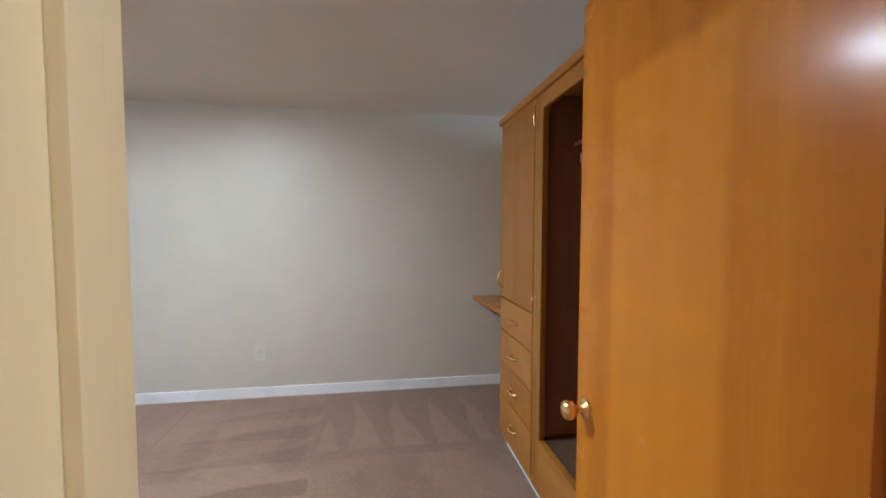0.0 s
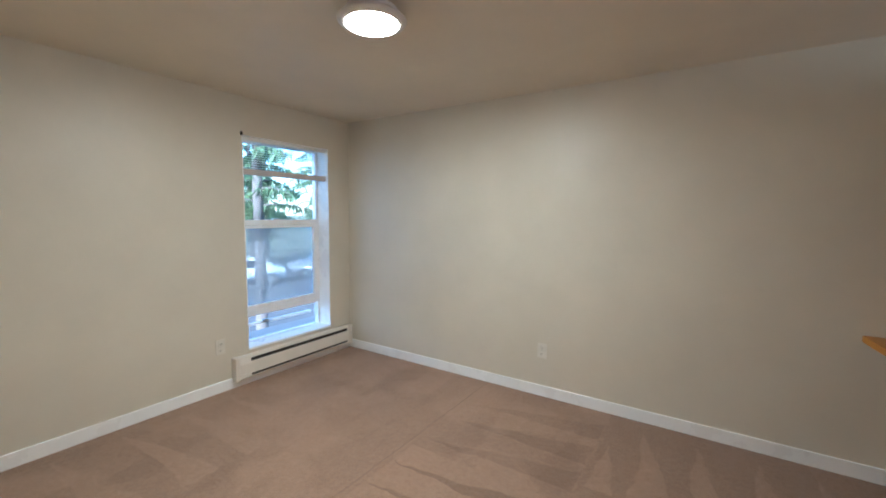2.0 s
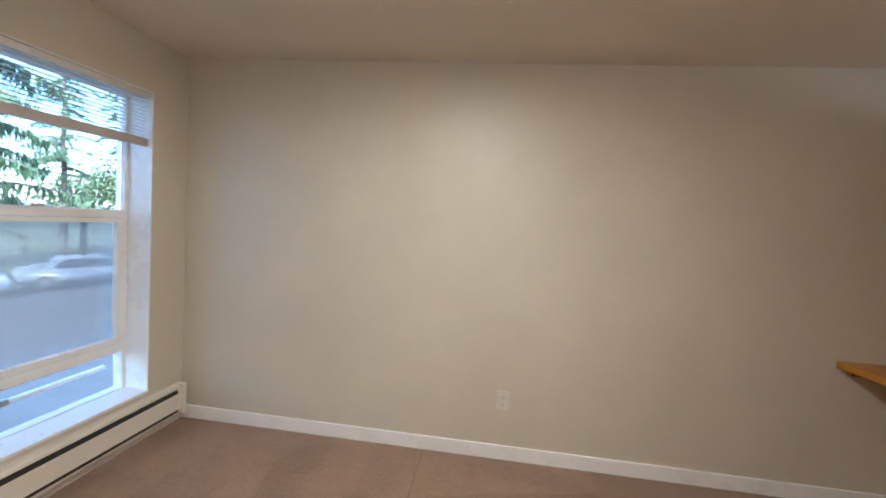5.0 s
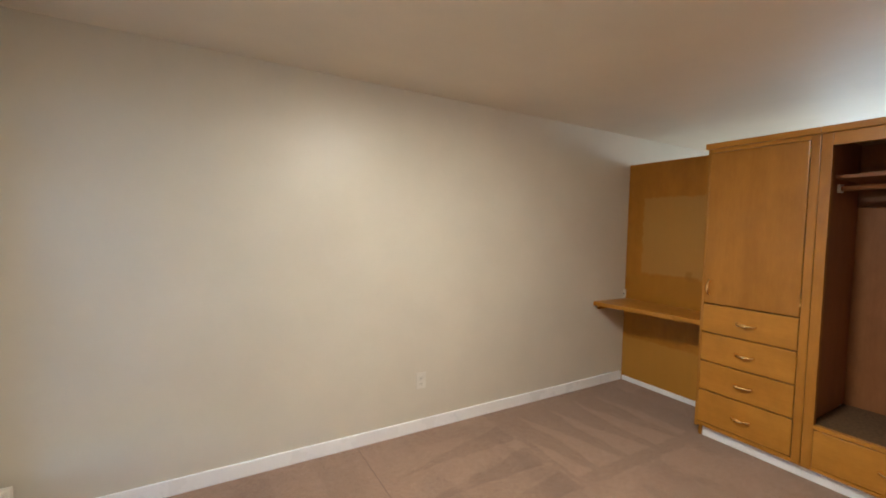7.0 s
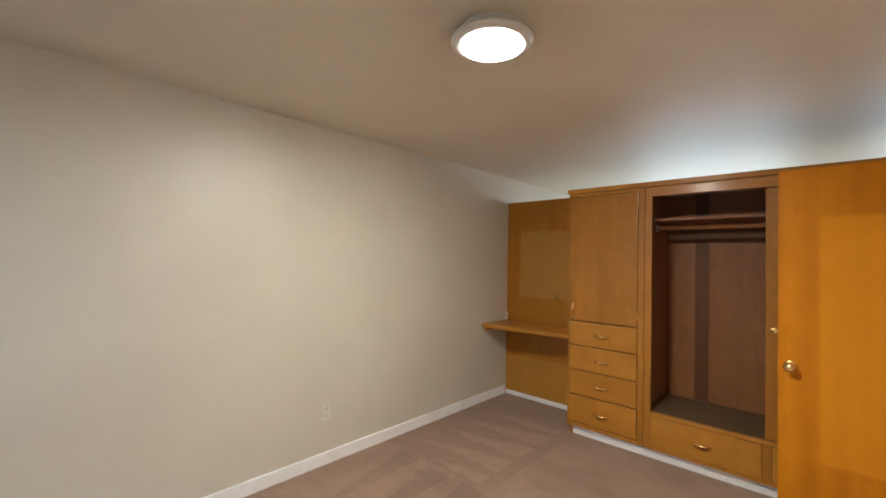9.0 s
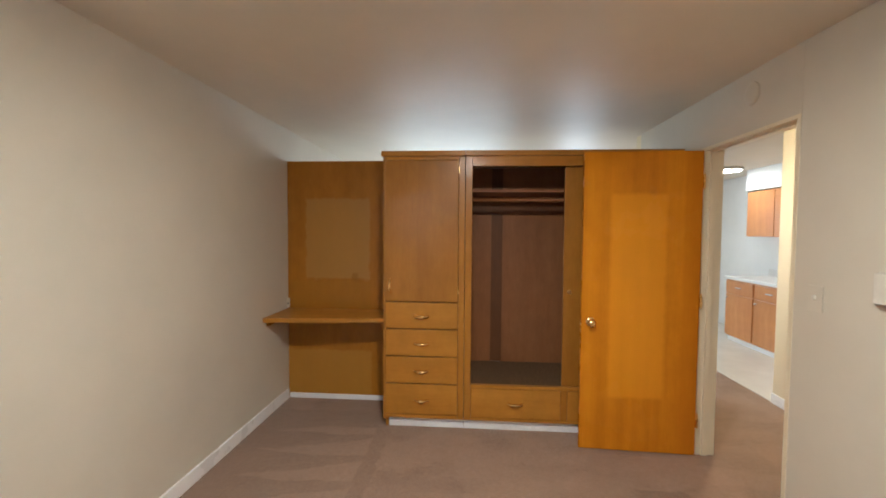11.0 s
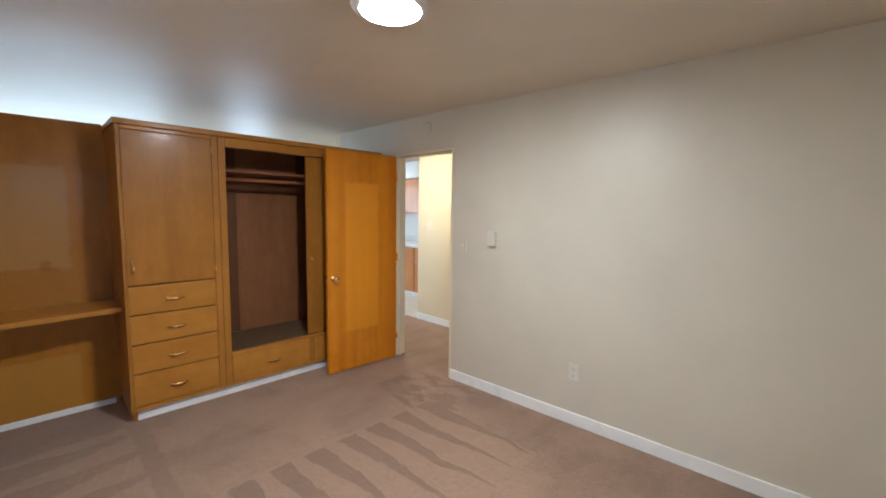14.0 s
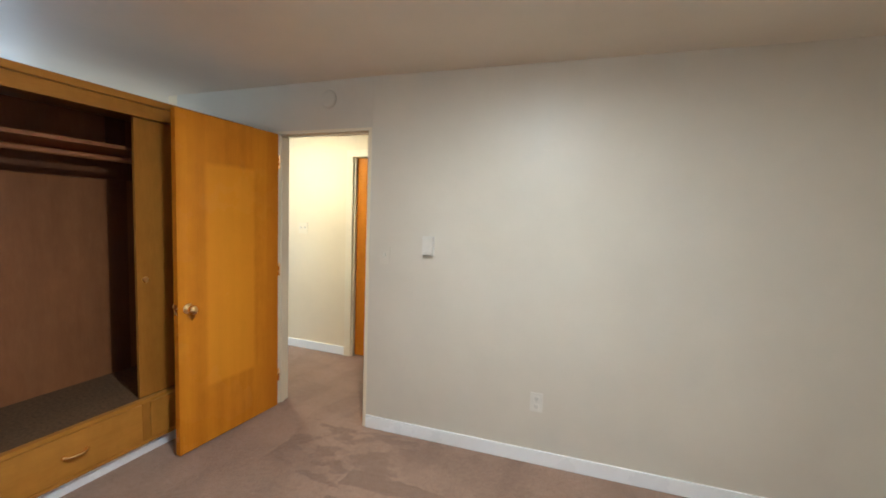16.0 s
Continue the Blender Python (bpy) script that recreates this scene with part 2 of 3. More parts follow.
KGLOW = glowing("kitchen_diffuser", (1.0, 0.84, 0.64), KITCHEN_LAMP)
BARK = plain("bark", (0.10, 0.085, 0.078), 0.9, 0.0, 0.45, 20)
NEEDLE = plain("conifer_needles", (0.085, 0.14, 0.065), 0.7, 0.0, 0.5, 6)
LEAF = plain("far_foliage", (0.09, 0.13, 0.05), 0.7, 0.0, 0.5, 1)
ASPHALT = plain("asphalt", (0.055, 0.055, 0.058), 0.85, 0.0, 0.2, 3)
GRASS = plain("ground_cover", (0.10, 0.11, 0.06), 0.9, 0.0, 0.4, 2)
APRON = plain("wet_concrete", (0.062, 0.072, 0.086), 0.7, 0.0, 0.2, 2)
CONCRETE = plain("concrete", (0.38, 0.37, 0.35), 0.85, 0.0, 0.15, 4)
FENCEWOOD = plain("fence_wood", (0.10, 0.085, 0.075), 0.8, 0.0, 0.25, 8)
SIDING = plain("siding", (0.20, 0.195, 0.19), 0.8, 0.0, 0.1, 2)
RUBBER = plain("rubber", (0.02, 0.02, 0.02), 0.8)
CARWHITE = plain("car_white", (0.75, 0.76, 0.78), 0.2, 0.0, 0.02)
CARGREY = plain("car_grey", (0.22, 0.24, 0.27), 0.2, 0.3, 0.02)
CARGLASS = plain("car_glass", (0.03, 0.04, 0.05), 0.05)


def glass_material():
    m, n, l, b = material("window_glass", 0.0)
    b.inputs["Base Color"].default_value = (0.97, 0.99, 1, 1)
    b.inputs["Transmission Weight"].default_value = 1
    b.inputs["IOR"].default_value = 1.45
    return m


def screen_material():
    """Fine insect mesh: part of the light goes straight through."""
    m, n, l, b = material("insect_mesh", 0.7)
    # blue tint and cover add the pale haze over the view to the mesh
    b.inputs["Base Color"].default_value = (0.42, 0.52, 0.66, 1)
    tr, mx = n.new("ShaderNodeBsdfTransparent"), n.new("ShaderNodeMixShader")
    mx.inputs[0].default_value = 0.45
    l.new(tr.outputs[0], mx.inputs[1])
    l.new(b.outputs[0], mx.inputs[2])
    l.new(mx.outputs[0], n["Material Output"].inputs["Surface"])
    return m


GLASS = glass_material()
MESH = screen_material()

# ---- building blocks ----


def box(bm, x0, x1, y0, y1, z0, z1, bevel=0.0, m=None):
    vs = bmesh.ops.create_cube(bm, size=1)["verts"]
    for v in vs:
        v.co = Vector((x0 + (v.co.x + 0.5) * (x1 - x0), y0 + (v.co.y + 0.5) * (y1 - y0), z0 + (v.co.z + 0.5) * (z1 - z0)))
    if bevel:
        es = list({e for v in vs for e in v.link_edges})
        out = bmesh.ops.bevel(bm, geom=es, offset=bevel, segments=2, affect="EDGES", profile=0.7)
        vs = out["verts"]
    if m is not None:
        bmesh.ops.transform(bm, matrix=m, verts=vs)
    return vs


def tube(bm, a, b, r0, r1=None, seg=16):
    a, b = Vector(a), Vector(b)
    m = Matrix.Translation((a + b) / 2) @ (b - a).to_track_quat("Z", "Y").to_matrix().to_4x4()
    return bmesh.ops.create_cone(bm, cap_ends=True, segments=seg, radius1=r0, radius2=r0 if r1 is None else r1, depth=(b - a).length, matrix=m)["verts"]


def lathe(bm, rings, m, seg=32):
    """Turn rings of (radius, height) about the axis of m."""
    prev = None
    for r, h in rings:
        ring = [bm.verts.new(m @ Vector((r * math.cos(2 * math.pi * i / seg), r * math.sin(2 * math.pi * i / seg), h))) for i in range(seg)]
        if prev:
            for i in range(seg):
                bm.faces.new((prev[i], prev[(i + 1) % seg], ring[(i + 1) % seg], ring[i]))
        else:
            bm.faces.new(list(reversed(ring)))
        prev = ring
    bm.faces.new(prev)


def part(name, bm, mat, parent=None, label="", smooth=False):
    me = bpy.data.meshes.new(name)
    bmesh.ops.recalc_face_normals(bm, faces=bm.faces)
    bm.to_mesh(me)
    bm.free()
    me.materials.append(mat)
    if smooth:
        for p in me.polygons:
            p.use_smooth = True
    ob = new(name, me)
    ob.parent = parent
    if label:
        ob["label"] = label
    return ob


def block(name, dims, mat, parent=None, bevel=0.0, label="", m=None):
    bm = bmesh.new()
    box(bm, *dims, bevel=bevel, m=m)
    return part(name, bm, mat, parent, label)


def structure(name, boxes, mat, label, bevel=0.0):
    bm = bmesh.new()
    for d in boxes:
        box(bm, *d, bevel=bevel)
    return tagged(part(name, bm, mat), label, name.split("_")[0], kind="structure")


def thing(name, at, label, category, group=""):
    ob = new(name)
    ob.matrix_world = at if isinstance(at, Matrix) else Matrix.Translation(at)
    return tagged(ob, label, category, group)


H = 2.39          # ceiling
FL = 0.022        # carpet
FAR = 3.125       # far wall
WIN = -2.92       # window wall
FRONT = 0.965     # face of the built-in cupboards
BACK = 1.45       # panel behind the desk
SKEW = pose(0, 0, 0, 0, 0, 2.3)   # the doorway wall stands two degrees off square

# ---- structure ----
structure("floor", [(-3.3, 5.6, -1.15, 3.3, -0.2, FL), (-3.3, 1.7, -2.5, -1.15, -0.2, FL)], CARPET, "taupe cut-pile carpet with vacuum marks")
structure("kitchen_floor", [(1.7, 5.6, -4.2, -1.15, -0.2, FL + 0.004)], VINYL, "pale vinyl kitchen floor")
structure("ceiling", [(-3.3, 5.8, -4.4, 3.4, H, H + 0.12)], CEIL, "cream semi-gloss painted ceiling")
structure("wall_far", [(-3.12, 5.6, FAR, FAR + 0.12, 0, H)], WALL, "cream painted plaster wall")
WY0, WY1, WZ0, WZ1 = 1.965, 2.85, 0.30, 2.083
structure("wall_window", [(-3.13, WIN, -0.3, WY0, 0, H), (-3.13, WIN, WY1, FAR, 0, H), (-3.13, WIN, WY0, WY1, 0, WZ0), (-3.13, WIN, WY0, WY1, WZ1, H)],
          WALL, "cream painted wall with a tall window opening")
structure("wall_door_side", [(WIN - 0.15, -0.021, -0.11, 0, 0, H)], WALL, "cream painted wall beside the doorway").data.transform(SKEW)
structure("wall_door", [(-0.022, -0.02, -0.11, 0, 0, H), (0.785, 1.78, -0.11, 0, 0, H), (-0.02, 0.785, -0.11, 0, 2.065, H)], WALL, "cream painted wall with the doorway")
structure("wall_stub", [(1.78, 1.88, -0.62, 0, 0, H)], HALL, "cream wall end beside the hall")
structure("wall_hall", [(0.855, 1.70, -1.27, -1.15, 0, H), (-3.2, 0.14, -1.27, -1.15, 0, H), (0.14, 0.855, -1.27, -1.15, 2.05, H), (1.60, 1.70, -4.2, -1.27, 0, H)], HALL, "warm cream painted hall wall")
structure("wall_hall_end", [(-3.2, -3.1, -1.15, -0.11, 0, H)], HALL, "cream painted wall closing the hall")
structure("wall_kitchen", [(1.70, 5.6, -2.77, -2.65, 0, H)], KITCHEN, "white painted kitchen wall")
structure("wall_living", [(5.5, 5.6, -2.65, -0.66, 0, H), (5.5, 5.6, -0.04, 0.92, 0, H), (5.5, 5.6, 2.98, FAR, 0, H), (5.5, 5.6, -0.66, -0.04, 0, 0.9),
                          (5.5, 5.6, -0.66, -0.04, 2.1, H), (5.5, 5.6, 0.92, 2.98, 0, 0.9), (5.5, 5.6, 0.92, 2.98, 2.1, H)], KITCHEN, "white living room wall with windows")
structure("wall_room_behind", [(-0.6, 1.60, -2.4, -2.3, 0, H), (-0.7, -0.6, -2.4, -1.27, 0, H)], HALL, "plain cream wall beyond the hall door")


def baseboard(x0, x1, y0, y1, top=0.11, turn=None):
    bm = bmesh.new()
    box(bm, x0, x1, y0, y1, FL, top, 0.0065)
    if turn:
        bmesh.ops.transform(bm, matrix=turn, verts=bm.verts)
    tagged(part("baseboard", bm, WHITE), "white painted wooden baseboard", "baseboard", kind="structure")


baseboard(WIN, BACK - 0.02, FAR - 0.014, FAR)
baseboard(WIN, WIN + 0.014, -0.09, 3.11)
baseboard(WIN, -0.02, 0, 0.014, turn=SKEW)
baseboard(BACK - 0.012, BACK, 2.19, FAR - 0.014, 0.066)
baseboard(0.931, 1.70, -1.15, -1.136)
baseboard(1.70, 1.712, -2.0, -1.15)
baseboard(1.766, 1.78, -0.62, -0.11)
baseboard(-3.1, 0.06, -1.15, -1.136)

# ---- doorway and its door ----
doorway = tagged(new("door_1"), "cream painted door frame with an open wooden door", "door", kind="structure")
block("strike_jamb", (-0.02, 0.006, -0.125, 0.002, 0, 2.045), CREAM, doorway, 0.002)
block("hinge_jamb", (0.765, 0.785, -0.125, 0.002, 0, 2.045), CREAM, doorway, 0.002)
block("head_jamb", (-0.02, 0.785, -0.125, 0.002, 2.045, 2.065), CREAM, doorway, 0.002)
block("stop", (0.006, 0.018, -0.075, -0.04, 0, 2.045), CREAM, doorway, 0.002)
block("stop", (0.753, 0.765, -0.075, -0.04, 0, 2.045), CREAM, doorway, 0.002)
block("stop", (0.018, 0.753, -0.075, -0.04, 2.033, 2.045), CREAM, doorway, 0.002)
block("casing", (-0.075, -0.005, -0.124, -0.11, 0, 2.11), CREAM, doorway, 0.004)
block("casing", (0.77, 0.84, -0.124, -0.11, 0, 2.11), CREAM, doorway, 0.004)
block("casing", (-0.005, 0.77, -0.124, -0.11, 2.05, 2.11), CREAM, doorway, 0.004)
block("strike_plate", (0.005, 0.0075, -0.03, -0.004, 0.88, 0.94), BRASS, doorway, 0.0005, "small brass strike plate")


def knob(parent, m):
    bm = bmesh.new()
    lathe(bm, [(0.032, 0), (0.033, 0.004), (0.026, 0.009), (0.012, 0.012), (0.011, 0.032), (0.020, 0.037), (0.027, 0.047), (0.028, 0.056), (0.023, 0.066), (0.012, 0.071), (0.003, 0.072)], m, 24)
    return part("knob", bm, BRASS, parent, "polished brass door knob", True)


# the leaf's own frame: y along its width from the hinge, x through its thickness
leaf = thing("door_leaf", pose(0.742, 0.012, 0.0, 0, 0, -2.7), "orange varnished flush wooden door, standing open", "door")
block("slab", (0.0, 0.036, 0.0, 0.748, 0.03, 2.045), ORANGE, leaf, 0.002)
knob(leaf, pose(0.0, 0.69, 0.905, 0, -90, 0))
knob(leaf, pose(0.036, 0.69, 0.905, 0, 90, 0))
block("latch_plate", (0.006, 0.030, 0.7475, 0.7495, 0.875, 0.935), BRASS, leaf, 0.0004, "brass latch plate on the edge")
for hz in (0.22, 1.02, 1.80):
    bm = bmesh.new()
    tube(bm, (-0.005, -0.006, hz), (-0.005, -0.006, hz + 0.09), 0.006, seg=12)
    tube(bm, (-0.005, -0.006, hz - 0.006), (-0.005, -0.006, hz + 0.096), 0.0035, seg=10)
    box(bm, -0.002, 0.03, -0.0025, -0.0005, hz, hz + 0.09)
    part("hinge", bm, BRASS, leaf, "brass butt hinge")

# ---- window ----
window = tagged(new("window_1"), "white-framed three-light window with a raised blind", "window", kind="structure")
GX = -3.10


def bar(name, y0, y1, z0, z1, depth=0.05, x=GX, mat=WHITE):
    return block(name, (x - depth / 2, x + depth / 2, y0, y1, z0, z1), mat, window, 0.003)


bar("window_frame", WY0, WY0 + 0.028, WZ0, WZ1, 0.06)
bar("window_frame", WY1 - 0.028, WY1, WZ0, WZ1, 0.06)
bar("window_frame", WY0 + 0.028, WY1 - 0.028, WZ1 - 0.03, WZ1, 0.06)
bar("window_frame", WY0 + 0.028, WY1 - 0.028, WZ0 - 0.03, WZ0 + 0.022, 0.06)
bar("transom", WY0 + 0.028, WY1 - 0.028, 1.345, 1.392, 0.06)
bar("transom", WY0 + 0.028, WY1 - 0.028, 0.548, 0.602, 0.06)
YA, YB = WY0 + 0.03, WY1 - 0.03
for z0, z1, name in ((0.604, 1.343, "sash"),):
    bar("sash_stile", YA, YA + 0.034, z0, z1, 0.04, GX + 0.012)
    bar("sash_stile", YB - 0.034, YB, z0, z1, 0.04, GX + 0.012)
    bar("sash_rail", YA + 0.034, YB - 0.034, z0, z0 + 0.03, 0.04, GX + 0.012)
    bar("sash_rail", YA + 0.034, YB - 0.034, z1 - 0.026, z1, 0.04, GX + 0.012)
bar("vent_rail", YA, YB, 0.425, 0.445, 0.03, GX - 0.09)
bar("vent_rail", YA, YB, 0.53, 0.547, 0.03, GX - 0.02)
bar("latch", 2.24, 2.30, 0.436, 0.466, 0.03, GX - 0.055, STEEL)
bar("latch", 2.33, 2.39, 1.392, 1.404, 0.03, GX + 0.02, STEEL)
for y0, y1, z0, z1 in ((YA, YB, 1.392, WZ1 - 0.03), (YA + 0.034, YB - 0.034, 0.634, 1.317)):
    p = block("pane", (GX - 0.002, GX + 0.002, y0, y1, z0, z1), GLASS, window)
    p.visible_shadow = False
block("insect_screen", (GX - 0.034, GX - 0.032, YA, YB, 0.61, 1.34), MESH, window, 0.0, "insect screen, tinted blue for haze")
block("window_sill", (GX + 0.03, WIN + 0.012, WY0 + 0.001, WY1 - 0.001, WZ0, WZ0 + 0.016), WHITE, window, 0.004)
RX0, RX1 = GX + 0.031, WIN + 0.003
block("reveal", (RX0, RX1, WY1 - 0.006, WY1 - 0.0005, WZ0 + 0.017, WZ1 - 0.001), WHITE, window, 0.001)
block("reveal", (RX0, RX1, WY0 + 0.0005, WY0 + 0.006, WZ0 + 0.017, WZ1 - 0.001), WHITE, window, 0.001)
block("reveal", (RX0, RX1, WY0 + 0.007, WY1 - 0.007, WZ1 - 0.006, WZ1 - 0.0005), WHITE, window, 0.001)

blind = thing("window_blind", (-2.955, 2.407, 1.8), "white horizontal slat blind, mostly drawn up", "blind")
half = 0.43
block("head_rail", (-0.02, 0.02, -half, half, 0.245, 0.275), SLAT, blind, 0.002)
slat_mesh = None
for i in range(11):
    if slat_mesh is None:
        bm = bmesh.new()
        cols = [[bm.verts.new((x, y, 0.004 - 6 * x * x)) for x in (-0.0125, -0.006, 0, 0.006, 0.0125)] for y in (-half, half)]
        for a in range(4):
            bm.faces.new((cols[0][a], cols[0][a + 1], cols[1][a + 1], cols[1][a]))
        slat = part("slat", bm, SLAT, blind)
        slat_mesh = slat.data
    else:
        slat = new("slat", slat_mesh)
        slat.parent = blind
    slat.location = (0, 0, 0.03 + i * 0.0195)
block("bottom_rail", (-0.017, 0.017, -half, half, -0.03, 0.018), RAIL, blind, 0.003, "grey bundle of stacked slats and rail")
for y in (-0.3, 0.3):
    bm = bmesh.new()
    tube(bm, (0.014, y, 0.01), (0.014, y, 0.25), 0.0012, seg=6)
    part("cord", bm, SLAT, blind)

# ---- baseboard heater ----
heater = thing("baseboard_heater", (WIN, 2.45, 0.0), "cream enamelled electric baseboard heater under the window", "heater")
bm = bmesh.new()
prof = [(0.002, 0.085), (0.058, 0.085), (0.064, 0.095), (0.064, 0.21), (0.05, 0.268), (0.044, 0.272), (0.002, 0.272)]
rows_ = [[bm.verts.new((x, y, z)) for x, z in prof] for y in (-0.60, 0.60)]
for i in range(len(prof)):
    j = (i + 1) % len(prof)
    bm.faces.new((rows_[0][i], rows_[0][j], rows_[1][j], rows_[1][i]))
bm.faces.new(rows_[0])
bm.faces.new(rows_[1])
part("casing", bm, ENAMEL, heater)
for y0, y1 in ((-0.637, -0.601), (0.601, 0.637)):
    block("end_cap", (0.002, 0.069, y0, y1, 0.08, 0.278), ENAMEL, heater, 0.006)
sl = pose(0.0575, 0, 0.239, 0, -13.6, 0)
block("outlet_slot", (-0.004, 0.003, -0.50, 0.57, -0.014, 0.012), DARK, heater, 0.0, "dark air slot", sl)
block("inlet_slot", (0.055, 0.0655, -0.50, 0.57, 0.105, 0.122), DARK, heater, 0.0, "dark lower air slot")
block("front_lip", (0.0645, 0.069, -0.60, 0.60, 0.124, 0.130), ENAMEL, heater, 0.001)

# ---- sockets, switch, thermostat ----


def socket(m, label):
    ob = thing("power_socket", m, label, "socket", "wall sockets")
    block("cover_plate", (-0.037, 0.037, 0, 0.006, -0.058, 0.058), PLASTIC, ob, 0.002)
    for dz in (-0.024, 0.024):
        bm = bmesh.new()
        box(bm, -0.017, 0.017, 0.004, 0.009, dz - 0.0145, dz + 0.0145, 0.004)
        face = part("receptacle", bm, PLASTIC, ob)
        bm = bmesh.new()
        box(bm, -0.0085, -0.006, 0.0085, 0.0096, dz - 0.002, dz + 0.008)
        box(bm, 0.006, 0.0085, 0.0085, 0.0096, dz - 0.002, dz + 0.008)
        tube(bm, (0, 0.0085, dz - 0.008), (0, 0.0096, dz - 0.008), 0.0026, seg=10)
        part("contact_slots", bm, DARK, face)
    bm = bmesh.new()
    tube(bm, (0, 0.005, 0), (0, 0.0075, 0), 0.003, seg=10)
    part("screw", bm, STEEL, ob)


socket(pose(-0.780, FAR, 0.388, 0, 0, 180), "white duplex wall socket above the baseboard")
socket(SKEW @ pose(-1.166, 0, 0.405), "white duplex wall socket on the doorway wall")
socket(pose(WIN, 1.73, 0.39, 0, 0, -90), "white duplex wall socket beside the heater")

switch = thing("light_switch", SKEW @ pose(-0.138, 0, 1.226), "white wall light switch beside the doorway", "switch")
block("cover_plate", (-0.036, 0.036, 0, 0.006, -0.057, 0.057), WALL, switch, 0.002)
block("toggle", (-0.006, 0.006, 0.005, 0.017, -0.004, 0.016), PLASTIC, switch, 0.002)
thermo = thing("thermostat", SKEW @ pose(-0.444, 0, 1.308), "white plastic wall thermostat", "thermostat")
block("base", (-0.04, 0.04, 0, 0.008, -0.062, 0.062), PLASTIC, thermo, 0.002)
block("cover", (-0.036, 0.036, 0.008, 0.032, -0.056, 0.058), PLASTIC, thermo, 0.006)
block("dial_edge", (-0.03, 0.03, 0.010, 0.029, -0.064, -0.0565), STEEL, thermo, 0.002, "grey lower edge with the dial")
chime = thing("smoke_detector", (0.32, 0, 2.265), "cream painted round detector above the doorway", "detector")
bm = bmesh.new()
lathe(bm, [(0.060, 0), (0.062, 0.003), (0.058, 0.008), (0.045, 0.011), (0.02, 0.012)], pose(0, 0, 0, -90, 0, 0))
part("housing", bm, WALL, chime, smooth=True)
bm = bmesh.new()
lathe(bm, [(0.014, 0.0115), (0.014, 0.0135), (0.008, 0.014)], pose(0, 0, 0, -90, 0, 0), 16)
part("button", bm, WALL, chime)


def round_lamp(at, radius, glow, label):
    ob = thing("ceiling_lamp", at, label, "lamp")
    down = pose(0, 0, 0, 180, 0, 0)
    bm = bmesh.new()
    lathe(bm, [(radius - 0.04, -0.03), (radius - 0.04, 0.001)], down, 32)
    part("mounting_plate", bm, RIM, ob)
    bm = bmesh.new()
    lathe(bm, [(radius - 0.030, 0.0), (radius - 0.010, 0.012), (radius, 0.022), (radius - 0.003, 0.029), (radius - 0.016, 0.037), (radius - 0.032, 0.041), (radius - 0.038, 0.039)], down, 48)
    part("rim", bm, RIM, ob, "grey-white enamel rim", True)
    bm = bmesh.new()
    r = radius - 0.035
    lathe(bm, [(r, 0.037), (r * 0.97, 0.042), (r * 0.85, 0.047), (r * 0.6, 0.050), (r * 0.3, 0.052), (0.01, 0.053)], down, 48)
    part("diffuser", bm, glow, ob, "glowing white diffuser", True)


round_lamp((-1.07, 1.515, H - 0.024), 0.160, GLOW, "round flush ceiling lamp with a glowing white disc")
round_lamp((1.25, -0.45, H), 0.15, HGLOW, "round warm hall ceiling lamp")
round_lamp((3.74, -1.93, H), 0.17, KGLOW, "round glowing kitchen ceiling lamp")

# ---- built-in cupboards ----


def pull(parent, x, y, z, upright=False):
    """A small brass bow handle on two feet."""
    bm = bmesh.new()
    pts = [(-0.047, 0.0, 0.010), (-0.047, 0.004, 0.010), (-0.045, 0.008, 0.007), (-0.038, 0.018, 0.0055), (-0.024, 0.025, 0.0060), (0, 0.028, 0.0068),
           (0.024, 0.025, 0.0060), (0.038, 0.018, 0.0055), (0.045, 0.008, 0.007), (0.047, 0.004, 0.010), (0.047, 0.0, 0.010)]
    across = Vector((0, 1, 0)) if upright else Vector((0, 0, 1))
    spine = [Vector((x - d, y, z + a)) if upright else Vector((x - d, y + a, z)) for a, d, _ in pts]
    last = None
    for k, (p, (_, _, rad)) in enumerate(zip(spine, pts)):
        way = (spine[min(k + 1, len(spine) - 1)] - spine[max(k - 1, 0)]).normalized()
        other = way.cross(across).normalized()
        ring = [bm.verts.new(p + 1.3 * rad * (math.cos(q * math.pi / 5) * across + math.sin(q * math.pi / 5) * other)) for q in range(10)]
        if last:
            for q in range(10):
                bm.faces.new((last[q], last[(q + 1) % 10], ring[(q + 1) % 10], ring[q]))
        else:
            bm.faces.new(ring)
        last = ring
    bm.faces.new(last)
    return part("handle", bm, BRASS, parent, "brass bow handle", True)


def front(name, parent, y0, y1, z0, z1, mat, thick=0.019):
    return block(name, (FRONT - 0.004, FRONT + thick - 0.004, y0, y1, z0, z1), mat, parent, 0.006)


CY0, CY1 = 1.558, 2.166     # tall cabinet
cabinet = tagged(new("tall_cabinet"), "tan varnished birch cabinet with one door over four drawers", "cabinet")
block("side_panel", (FRONT, BACK, CY1 - 0.02, CY1 - 0.001, 0.09, 2.06), TAN_V, cabinet, 0.002)
block("side_panel", (FRONT + 0.02, 1.55, CY0 + 0.001, CY0 + 0.02, 0.09, 2.06), TAN_V, cabinet, 0.002)
block("stile", (FRONT, FRONT + 0.02, CY0 + 0.001, CY0 + 0.044, 0.10, 2.058), TAN_V, cabinet, 0.003)
block("stile", (FRONT, FRONT + 0.02, CY1 - 0.0225, CY1 - 0.0205, 0.10, 2.058), TAN_V, cabinet)
block("top_rail", (FRONT, FRONT + 0.02, CY0 + 0.045, CY1 - 0.023, 2.034, 2.058), TAN_H, cabinet, 0.002)
